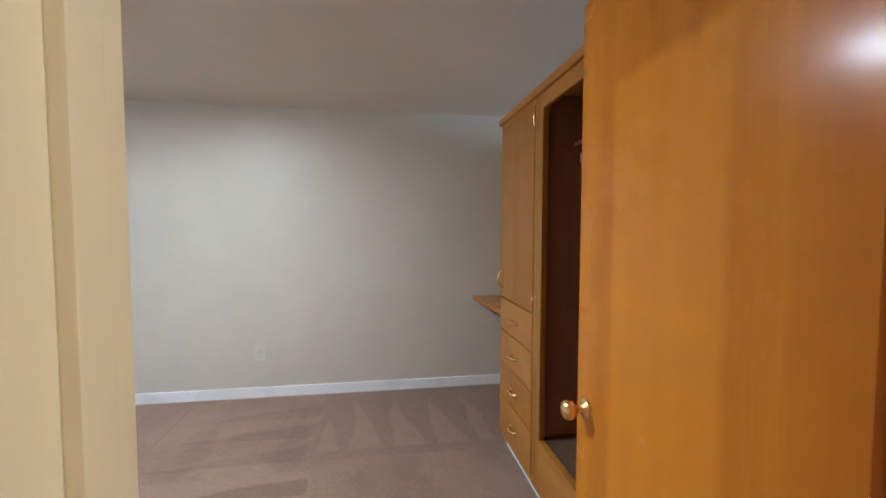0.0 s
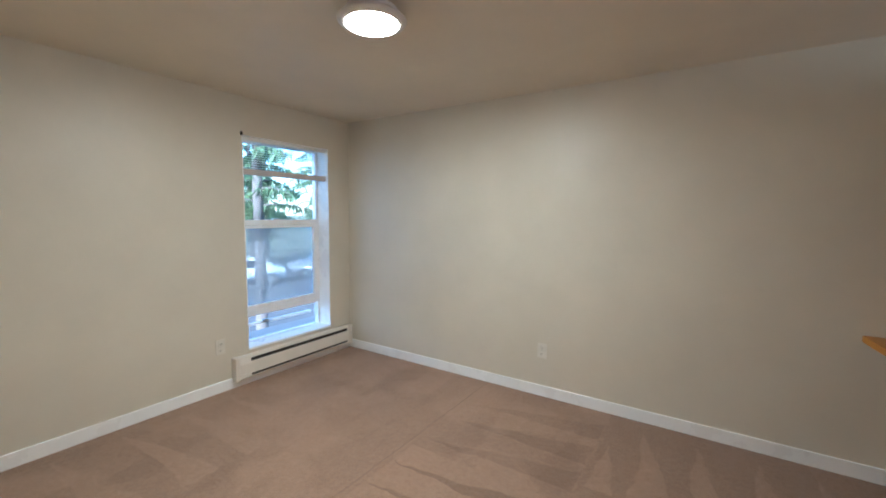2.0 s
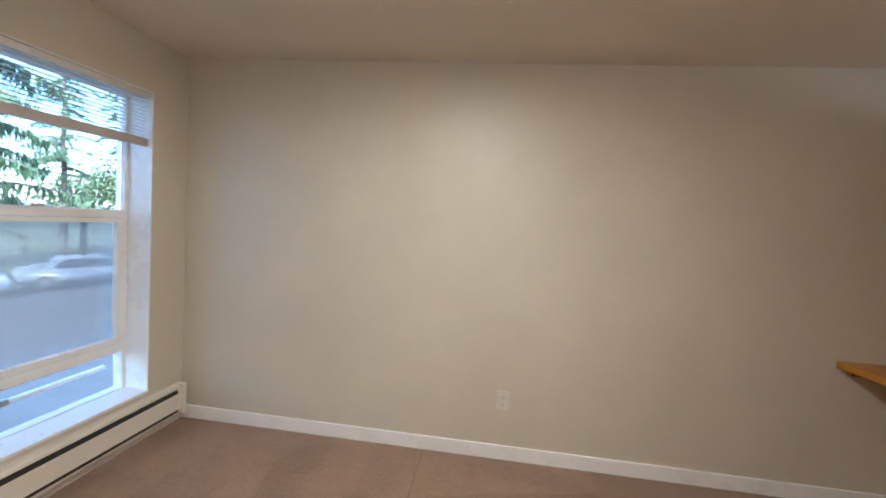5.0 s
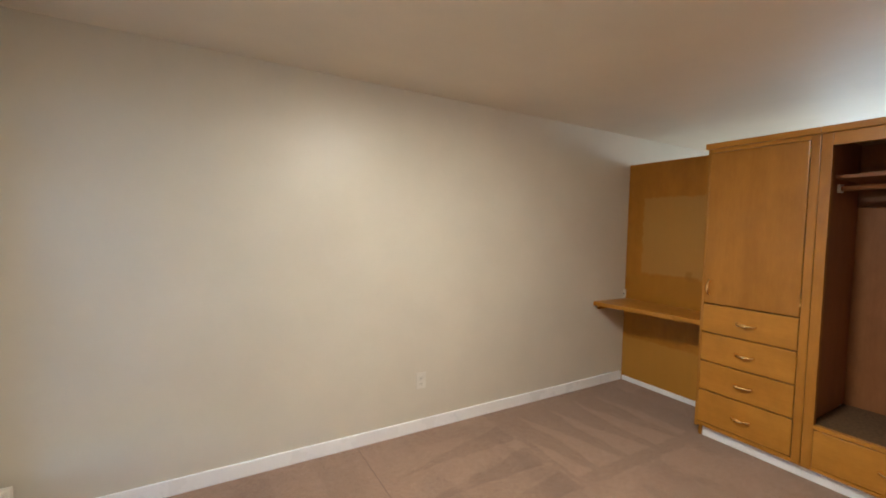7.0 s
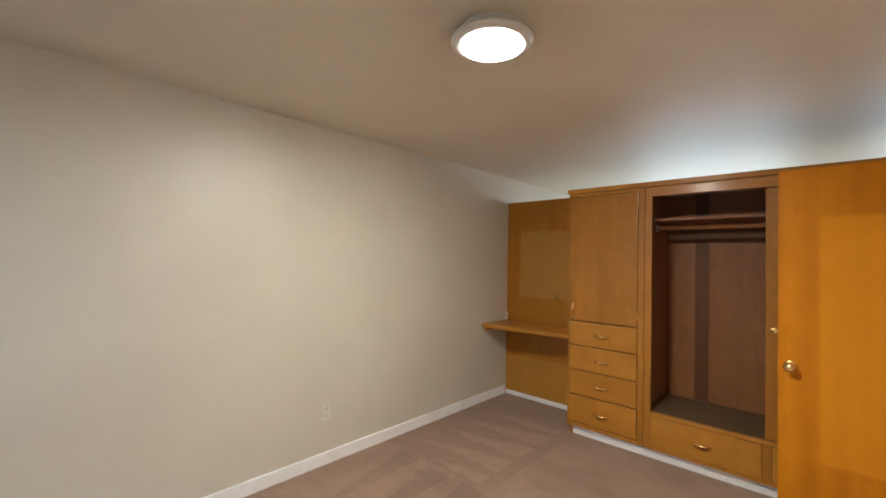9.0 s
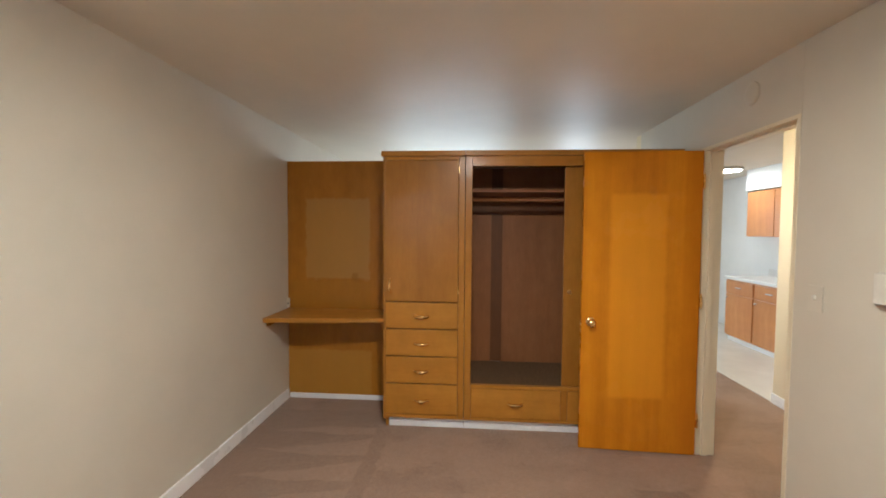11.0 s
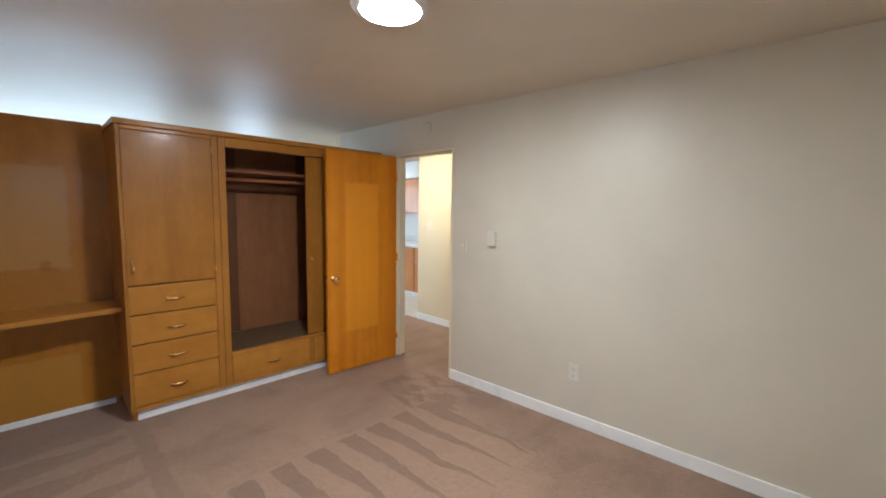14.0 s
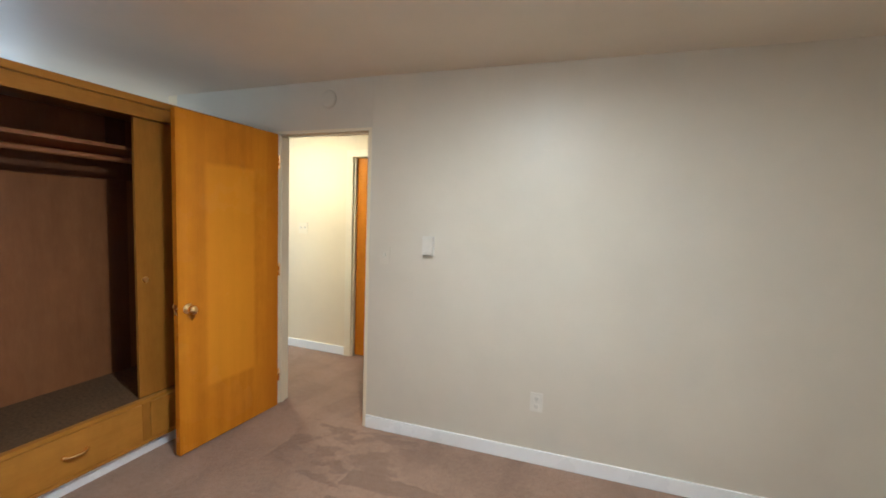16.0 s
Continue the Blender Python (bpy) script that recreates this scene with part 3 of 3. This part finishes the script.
block("bottom_rail", (FRONT + 0.001, FRONT + 0.02, CY0 + 0.045, CY1 - 0.023, 0.10, 0.128), TAN_H, cabinet, 0.002)
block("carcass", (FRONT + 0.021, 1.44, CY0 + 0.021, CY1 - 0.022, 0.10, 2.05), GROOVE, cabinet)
block("top_board", (FRONT + 0.02, 1.60, CY0, CY1 - 0.001, 2.061, 2.078), TAN_H, cabinet, 0.002)
block("cornice", (FRONT - 0.016, FRONT + 0.018, CY0, CY1 + 0.012, 2.06, 2.098), TAN_H, cabinet, 0.005)
block("cornice", (FRONT + 0.019, BACK, CY1 - 0.006, CY1 + 0.012, 2.062, 2.098), TAN_H, cabinet, 0.004)
block("plinth", (1.0, 1.02, CY0, 2.125, FL, 0.097), WHITE, cabinet, 0.002, "white painted toe board")
block("plinth", (FRONT + 0.03, BACK, 2.126, 2.15, 0.0, 0.089), TAN_V, cabinet, 0.002)
DY0, DY1 = CY0 + 0.047, CY1 - 0.022
cd = front("door", cabinet, DY0, DY1, 0.988, 2.031, TAN_V)
pull(cd, FRONT - 0.004, DY1 - 0.032, 1.10, True)
for hz in (1.05, 1.93):
    bm = bmesh.new()
    tube(bm, (FRONT - 0.005, DY0 - 0.003, hz), (FRONT - 0.005, DY0 - 0.003, hz + 0.05), 0.004, seg=10)
    part("hinge", bm, BRASS, cd, "small brass hinge")
for z0, z1 in ((0.784, 0.979), (0.577, 0.776), (0.369, 0.569), (0.134, 0.361)):
    d = front("drawer", cabinet, DY0, DY1, z0, z1, TAN_H)
    pull(d, FRONT - 0.004, (DY0 + DY1) / 2, (z0 + z1) / 2 - 0.006)

wardrobe = tagged(new("wardrobe"), "tan birch built-in wardrobe with an open hanging space", "wardrobe")
WA, WB = 0.03, CY0 - 0.002
block("stile", (FRONT, FRONT + 0.03, WB - 0.05, WB, 0.10, 2.058), TAN_V, wardrobe, 0.003)
block("stile", (FRONT, FRONT + 0.03, WA, WA + 0.05, 0.10, 2.058), TAN_V, wardrobe, 0.003)
block("top_rail", (FRONT, FRONT + 0.02, WA + 0.051, WB - 0.051, 1.987, 2.058), TAN_H, wardrobe, 0.003)
block("sill_rail", (FRONT - 0.006, FRONT + 0.03, WA + 0.051, WB - 0.051, 0.350, 0.372), TAN_H, wardrobe, 0.003)
block("bottom_rail", (FRONT + 0.001, FRONT + 0.02, WA + 0.051, WB - 0.051, 0.10, 0.122), TAN_H, wardrobe, 0.002)
block("middle_stile", (FRONT + 0.001, FRONT + 0.02, 0.80, 0.845, 0.123, 0.349), TAN_V, wardrobe, 0.002)
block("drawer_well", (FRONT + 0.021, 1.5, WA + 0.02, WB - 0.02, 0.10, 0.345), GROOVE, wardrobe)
for y0, y1 in ((0.847, WB - 0.052), (WA + 0.053, 0.798)):
    d = front("drawer", wardrobe, y0, y1, 0.125, 0.346, TAN_H)
    pull(d, FRONT - 0.004, (y0 + y1) / 2, 0.235)
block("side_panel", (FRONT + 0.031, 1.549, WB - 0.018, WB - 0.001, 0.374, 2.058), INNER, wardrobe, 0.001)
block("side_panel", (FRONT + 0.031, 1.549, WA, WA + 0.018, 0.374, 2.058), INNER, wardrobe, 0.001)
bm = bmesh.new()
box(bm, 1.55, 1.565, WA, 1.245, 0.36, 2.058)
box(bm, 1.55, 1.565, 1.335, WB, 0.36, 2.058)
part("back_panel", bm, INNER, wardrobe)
block("batten_and_shade", (1.546, 1.562, 1.242, 1.338, 0.37, 2.058), SHADEPLY, wardrobe, 0.001)
# thin dark strip in place of the shade behind the sliding door
block("batten_and_shade", (1.546, 1.5495, 0.54, 0.66, 0.37, 2.058), SHADEPLY, wardrobe, 0.001)
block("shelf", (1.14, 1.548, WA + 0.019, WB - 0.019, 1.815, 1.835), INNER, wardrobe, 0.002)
# rod cleat, carried down in dark ply over the shelf's shadow
block("cleat_and_shade", (1.53, 1.549, WA + 0.019, WB - 0.019, 1.66, 1.79), SHADEPLY, wardrobe, 0.001)
bm = bmesh.new()
tube(bm, (1.2, WA + 0.02, 1.76), (1.2, WB - 0.02, 1.76), 0.015)
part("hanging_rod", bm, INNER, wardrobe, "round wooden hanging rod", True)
block("rod_bracket", (1.17, 1.23, WB - 0.034, WB - 0.019, 1.735, 1.785), PLASTIC, wardrobe, 0.006)
block("closet_floor", (FRONT + 0.031, 1.549, WA + 0.019, WB - 0.019, 0.348, 0.368), SHELFCARPET, wardrobe, 0.0, "brown carpeted closet floor")
block("top_board", (FRONT + 0.02, 1.60, WA, WB, 2.061, 2.078), TAN_H, wardrobe, 0.002)
block("cornice", (FRONT - 0.016, FRONT + 0.018, WA, WB + 0.001, 2.06, 2.098), TAN_H, wardrobe, 0.005)
block("plinth", (1.0, 1.02, WA, WB, FL, 0.097), WHITE, wardrobe, 0.002, "white painted toe board")
sd = block("sliding_door", (FRONT + 0.034, FRONT + 0.054, 0.10, 0.835, 0.374, 1.985), TAN_V, wardrobe, 0.002)
bm = bmesh.new()
lathe(bm, [(0.016, 0), (0.017, 0.003), (0.013, 0.004), (0.010, 0.001)], pose(FRONT + 0.034, 0.79, 1.07, 0, -90, 0), 20)
part("finger_pull", bm, BRASS, sd, "round brass finger pull")

structure("partition", [(1.566, 1.61, WA - 0.03, FAR, 0, 2.06), (BACK + 0.021, 1.566, CY1, FAR, 0, 2.09)], WALL, "low partition behind the built-ins, open above")
desk = tagged(new("wall_desk"), "tan birch desk top fixed between wall and cabinet", "desk")
bm = bmesh.new()
base = [(BACK, FAR - 0.001), (1.0, FAR - 0.001), (1.0, FAR - 0.03), (1.09, CY1 + 0.001), (BACK, CY1 + 0.001)]
lo = [bm.verts.new((x, y, 0.792)) for x, y in base]
hi = [bm.verts.new((x, y, 0.826)) for x, y in base]
bm.faces.new(list(reversed(lo)))
bm.faces.new(hi)
for i in range(5):
    bm.faces.new((lo[i], lo[(i + 1) % 5], hi[(i + 1) % 5], hi[i]))
bmesh.ops.bevel(bm, geom=list(bm.edges), offset=0.003, segments=2, affect="EDGES")
part("desk_top", bm, TAN_H, desk)
block("wall_cleat", (1.06, BACK - 0.001, FAR - 0.02, FAR - 0.001, 0.752, 0.791), TAN_H, desk, 0.002)
backing = tagged(block("desk_back_panel", (BACK, BACK + 0.02, CY1, FAR, 0.0, 2.105), PANEL), "tan birch wall panel with lamp-lit patches painted in, behind the desk", "panel")
block("edge_strip", (BACK - 0.002, BACK + 0.024, CY1 + 0.014, FAR - 0.001, 2.105, 2.112), TAN_H, backing, 0.001)

jack = thing("phone_jack", (BACK - 0.012, FAR, 0.872), "small white phone jack in the corner above the desk", "socket")
block("housing", (-0.012, 0.011, -0.016, 0, -0.04, 0.04), PLASTIC, jack, 0.003)
block("port", (-0.0135, -0.0115, -0.012, -0.004, -0.012, 0.004), DARK, jack)
bracket = thing("blind_bracket", (WIN, 1.962, 2.085), "dark metal blind bracket at the window's corner", "bracket")
block("clip", (0, 0.012, -0.008, 0.008, -0.006, 0.022), DARK, bracket, 0.002)
block("screw_tab", (0, 0.004, -0.005, 0.005, 0.0225, 0.034), STEEL, bracket, 0.001)
hall_switch = thing("light_switch", (1.47, -1.15, 1.32), "cream double light switch on the hall wall", "switch")
block("cover_plate", (-0.058, 0.058, 0, 0.006, -0.057, 0.057), CREAM, hall_switch, 0.002)
for dx in (-0.024, 0.024):
    block("toggle", (dx - 0.005, dx + 0.005, 0.005, 0.017, -0.004, 0.014), PLASTIC, hall_switch, 0.002)

# ---- hall door and kitchen beyond ----
hall_door = tagged(new("door_2"), "cream framed hall doorway with a wooden door ajar", "door", kind="structure")
block("casing", (0.855, 0.93, -1.149, -1.13, 0, 2.05), CREAM, hall_door, 0.004)
block("casing", (0.065, 0.14, -1.149, -1.13, 0, 2.05), CREAM, hall_door, 0.004)
block("casing", (0.065, 0.93, -1.149, -1.13, 2.051, 2.12), CREAM, hall_door, 0.004)
block("jamb", (0.835, 0.854, -1.27, -1.15, 0, 2.049), CREAM, hall_door, 0.002)
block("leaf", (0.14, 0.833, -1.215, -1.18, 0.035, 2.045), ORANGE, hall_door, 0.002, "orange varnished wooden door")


def kitchen_base(x0, x1):
    ob = thing("base_cabinet", (x0, -2.05, 0), "orange wooden kitchen base cabinet with drawer and door", "cabinet", "kitchen base cabinets")
    w = x1 - x0
    block("body", (0.001, w - 0.001, -0.59, -0.02, 0.1, 0.88), KWOOD, ob, 0.002)
    block("plinth", (0.001, w - 0.001, -0.55, -0.06, 0.005, 0.099), WHITE, ob)
    d = block("drawer", (0.015, w - 0.015, -0.019, 0.0, 0.70, 0.86), KWOOD, ob, 0.004)
    block("handle", (w / 2 - 0.05, w / 2 + 0.05, 0.001, 0.022, 0.775, 0.787), STEEL, d, 0.003)
    d = block("door", (0.015, w - 0.015, -0.019, 0.0, 0.12, 0.68), KWOOD, ob, 0.004)
    bm = bmesh.new()
    lathe(bm, [(0.006, 0), (0.006, 0.012), (0.014, 0.018), (0.013, 0.026), (0.004, 0.029)], pose(w - 0.06, 0, 0.63, -90, 0, 0), 16)
    part("knob", bm, STEEL, d)


def kitchen_upper(x0, x1):
    ob = thing("wall_cabinet", (x0, -2.33, 1.47), "orange wooden kitchen wall cabinet", "cabinet", "kitchen wall cabinets")
    w = x1 - x0
    block("body", (0.001, w - 0.001, -0.31, -0.02, 0, 0.62), KWOOD, ob, 0.002)
    block("door", (0.006, w - 0.006, -0.019, 0.0, 0.006, 0.614), KWOOD, ob, 0.004)


for i in range(3):
    kitchen_base(2.22 + i * 0.57, 2.22 + (i + 1) * 0.57)
for i in range(3):
    kitchen_upper(2.42 + i * 0.52, 2.42 + (i + 1) * 0.52)
counter = tagged(block("countertop", (2.2, 3.95, -2.648, -2.03, 0.882, 0.92), COUNTER, None, 0.004), "white laminate kitchen countertop", "countertop")
block("splashback", (2.2, 3.95, -2.649, -2.63, 0.921, 1.02), COUNTER, counter, 0.002)
soffit = structure("soffit", [(1.70, 3.98, -2.65, -2.31, 2.10, H)], KITCHEN, "white boxed soffit above the wall cabinets")
kh = thing("kitchen_heater", (5.5, -1.9, 0), "white baseboard heater on the far kitchen wall", "heater")
block("casing", (-0.07, -0.002, -0.6, 0.6, 0.08, 0.27), ENAMEL, kh, 0.006)
block("air_slot", (-0.073, -0.0705, -0.55, 0.55, 0.22, 0.24), DARK, kh)

# ---- living room windows, out of sight behind the partition ----
for name, y0, y1 in (("window_2", 0.92, 2.98), ("window_3", -0.66, -0.04)):
    w = tagged(new(name), "white-framed living room window", "window", kind="structure")
    block("window_frame", (5.5, 5.56, y0, y0 + 0.04, 0.9, 2.1), WHITE, w, 0.003)
    block("window_frame", (5.5, 5.56, y1 - 0.04, y1, 0.9, 2.1), WHITE, w, 0.003)
    block("window_frame", (5.5, 5.56, y0 + 0.041, y1 - 0.041, 2.06, 2.1), WHITE, w, 0.003)
    block("window_frame", (5.5, 5.56, y0 + 0.041, y1 - 0.041, 0.9, 0.94), WHITE, w, 0.003)
    pn = block("pane", (5.527, 5.531, y0 + 0.04, y1 - 0.04, 0.94, 2.06), GLASS, w)
    pn.visible_shadow = False

# ---- outside ----
G = -2.5
structure("foundation", [(-3.13, 5.6, -4.2, FAR + 0.12, G - 0.2, -0.21)], SIDING, "grey lower storey under the rooms")
structure("ground", [(-400, 400, -400, 400, G - 0.4, G)], GRASS, "dim lawn and ground cover")
structure("road", [(-25, -9.5, -120, 140, G - 0.05, G + 0.015)], ASPHALT, "grey asphalt parking strip")
structure("pavement", [(-9.2, -3.14, -60, 80, G - 0.05, G + 0.03)], APRON, "grey concrete apron outside the window")
structure("deck", [(-5.5, -3.14, -1.0, 6.0, -0.5, -0.36)], APRON, "grey painted walkway deck outside the window", 0.01)
structure("kerb", [(-9.5, -9.3, -120, 140, G - 0.05, G + 0.12)], CONCRETE, "concrete kerb along the asphalt", 0.01)


def car(at, turn, body, label):
    ob = thing("parked_car", pose(*at, 0, 0, turn), label, "car", "parked cars")
    bm = bmesh.new()
    side = [(-2.2, 0.35), (-2.2, 0.72), (-2.05, 0.88), (-1.35, 0.95), (-0.75, 1.38), (0.65, 1.42), (1.45, 1.0), (2.1, 0.9), (2.22, 0.68), (2.22, 0.35)]
    sides = [[bm.verts.new((x, s * (0.86 if z < 1.1 else 0.66), z)) for x, z in side] for s in (-1, 1)]
    for i in range(len(side)):
        j = (i + 1) % len(side)
        bm.faces.new((sides[0][i], sides[0][j], sides[1][j], sides[1][i]))
    bm.faces.new(sides[0])
    bm.faces.new(sides[1])
    bmesh.ops.bevel(bm, geom=list(bm.edges), offset=0.05, segments=2, affect="EDGES")
    part("body", bm, body, ob, smooth=True)
    for s in (-1, 1):
        bm = bmesh.new()
        q = [(-1.15, 0.98), (-0.7, 1.32), (0.6, 1.35), (1.2, 1.02)]
        vs = [bm.verts.new((x, s * (0.87 if z < 1.1 else 0.70), z)) for x, z in q]
        bm.faces.new(vs)
        bmesh.ops.solidify(bm, geom=bm.faces[:], thickness=0.02)
        part("side_window", bm, CARGLASS, ob)
        for x in (-1.4, 1.4):
            bm = bmesh.new()
            tube(bm, (x, s * 0.7, 0.32), (x, s * 0.9, 0.32), 0.32, seg=24)
            wh = part("wheel", bm, RUBBER, ob)
            bm = bmesh.new()
            tube(bm, (x, s * 0.9, 0.32), (x, s * 0.91, 0.32), 0.19, seg=20)
            part("rim", bm, STEEL, wh)
        bm = bmesh.new()
        box(bm, 2.17, 2.235, s * 0.68 - 0.14, s * 0.68 + 0.14, 0.66, 0.78, 0.02)
        part("headlight", bm, STEEL, ob)


car((-20.9, 12.4, G + 0.015), 58, CARWHITE, "white parked car on the asphalt")
car((-19.8, 17.2, G + 0.015), 62, CARGREY, "grey parked car on the asphalt")
car((-19.0, 22.0, G + 0.015), 60, CARWHITE, "white parked car farther along the strip")

fence = thing("rail_fence", (-26, 15, G), "weathered wooden rail fence beside the asphalt", "fence")
for i in range(9):
    block("post", (-0.05, 0.05, -9 + i * 2.25, -8.9 + i * 2.25, 0, 1.22), FENCEWOOD, fence, 0.005)
for z in (1.1,):
    block("rail", (0.051, 0.085, -9, 9.2, z - 0.03, z + 0.03), FENCEWOOD, fence, 0.004)

def conifer(at, height, r, seed, first=1.6, spread=2.4, label="tall conifer with drooping needled branches"):
    rng = random.Random(seed)
    ob = thing("conifer", at, label, "tree", "trees outside")
    bm = bmesh.new()
    last = None
    for i in range(8):
        a, b = i / 8, (i + 1) / 8
        p0 = last or Vector((0, 0, -0.1))
        p1 = Vector((rng.uniform(-0.05, 0.05), rng.uniform(-0.05, 0.05), height * b))
        tube(bm, p0, p1, r * (1 - 0.85 * a), r * (1 - 0.85 * b), 14)
        last = p1
    part("trunk", bm, BARK, ob, smooth=True)
    limbs, verts, faces = bmesh.new(), [], []
    z = first
    while z < height * 0.95:
        k = 1 - (z / height)
        for _ in range(3):
            ang = rng.uniform(0, 2 * math.pi)
            length = spread * (0.35 + 0.65 * k) * rng.uniform(0.6, 1.1)
            p = Vector((0, 0, z + rng.uniform(-0.2, 0.2)))
            d = Vector((math.cos(ang), math.sin(ang), 0.15))
            for s in range(6):
                q = p + d * (length / 6)
                tube(limbs, p, q, 0.03 * (1 - s / 7), 0.03 * (1 - (s + 1) / 7), 5)
                for _ in range(22):
                    c = p.lerp(q, rng.random()) + Vector((rng.gauss(0, 0.07), rng.gauss(0, 0.07), 0))
                    ln, wd = rng.uniform(0.12, 0.34), rng.uniform(0.012, 0.03)
                    a2 = rng.uniform(0, 2 * math.pi)
                    side = Vector((math.cos(a2), math.sin(a2), 0)) * wd
                    tip = c + Vector((rng.gauss(0, 0.09), rng.gauss(0, 0.09), -ln))
                    i0 = len(verts)
                    verts.extend((c - side, c + side, tip))
                    faces.append((i0, i0 + 1, i0 + 2))
                p, d = q, Vector((d.x, d.y, d.z - 0.13))
        z += rng.uniform(0.3, 0.5)
    part("limbs", limbs, BARK, ob)
    me = bpy.data.meshes.new("crown")
    me.from_pydata(verts, [], faces)
    me.materials.append(NEEDLE)
    crown = new("crown", me)
    crown.parent = ob


conifer((-9.0, 5.95, G), 13, 0.16, 3, 4.2, 2.1)
conifer((-26.6, 22.0, G), 15, 0.2, 5, 4.0, 3.0)
conifer((-27.4, 27, G), 16, 0.22, 7, 4.2, 3.2)
conifer((-28, 12, G), 15, 0.25, 11, 3.4, 3.5)
conifer((-27.5, 17, G), 14, 0.22, 13, 2.4, 3.6)
conifer((-31, 20.5, G), 16, 0.25, 17, 2.0, 4.0)


def leafy(at, height, seed):
    rng = random.Random(seed)
    ob = thing("broadleaf_tree", at, "leafy tree beyond the parking strip", "tree", "trees outside")
    bm = bmesh.new()
    tube(bm, (0, 0, -0.1), (0.1, 0, height * 0.45), 0.22, 0.14, 12)
    tips = []
    for _ in range(9):
        a = rng.uniform(0, 6.28)
        tip = Vector((math.cos(a) * rng.uniform(0.8, 2.4), math.sin(a) * rng.uniform(0.8, 2.4), height * rng.uniform(0.5, 0.95)))
        tube(bm, (0.1, 0, height * rng.uniform(0.3, 0.44)), tip, 0.08, 0.02, 7)
        tips.append(tip)
    part("trunk", bm, BARK, ob)
    verts, faces = [], []
    for tip in tips:
        for _ in range(420):
            c = tip + Vector((rng.gauss(0, 0.6), rng.gauss(0, 0.6), rng.gauss(0, 0.5)))
            u = Vector((rng.gauss(0, 1), rng.gauss(0, 1), rng.gauss(0, 1))).normalized() * 0.09
            w = u.orthogonal().normalized() * 0.06
            i0 = len(verts)
            verts.extend((c - u, c + w, c + u, c - w))
            faces.append((i0, i0 + 1, i0 + 2, i0 + 3))
    me = bpy.data.meshes.new("crown")
    me.from_pydata(verts, [], faces)
    me.materials.append(LEAF)
    crown = new("crown", me)
    crown.parent = ob


leafy((-27.5, 24, G), 7, 1)
leafy((-27.8, 16, G), 6.5, 2)
leafy((-27, 31, G), 8, 4)
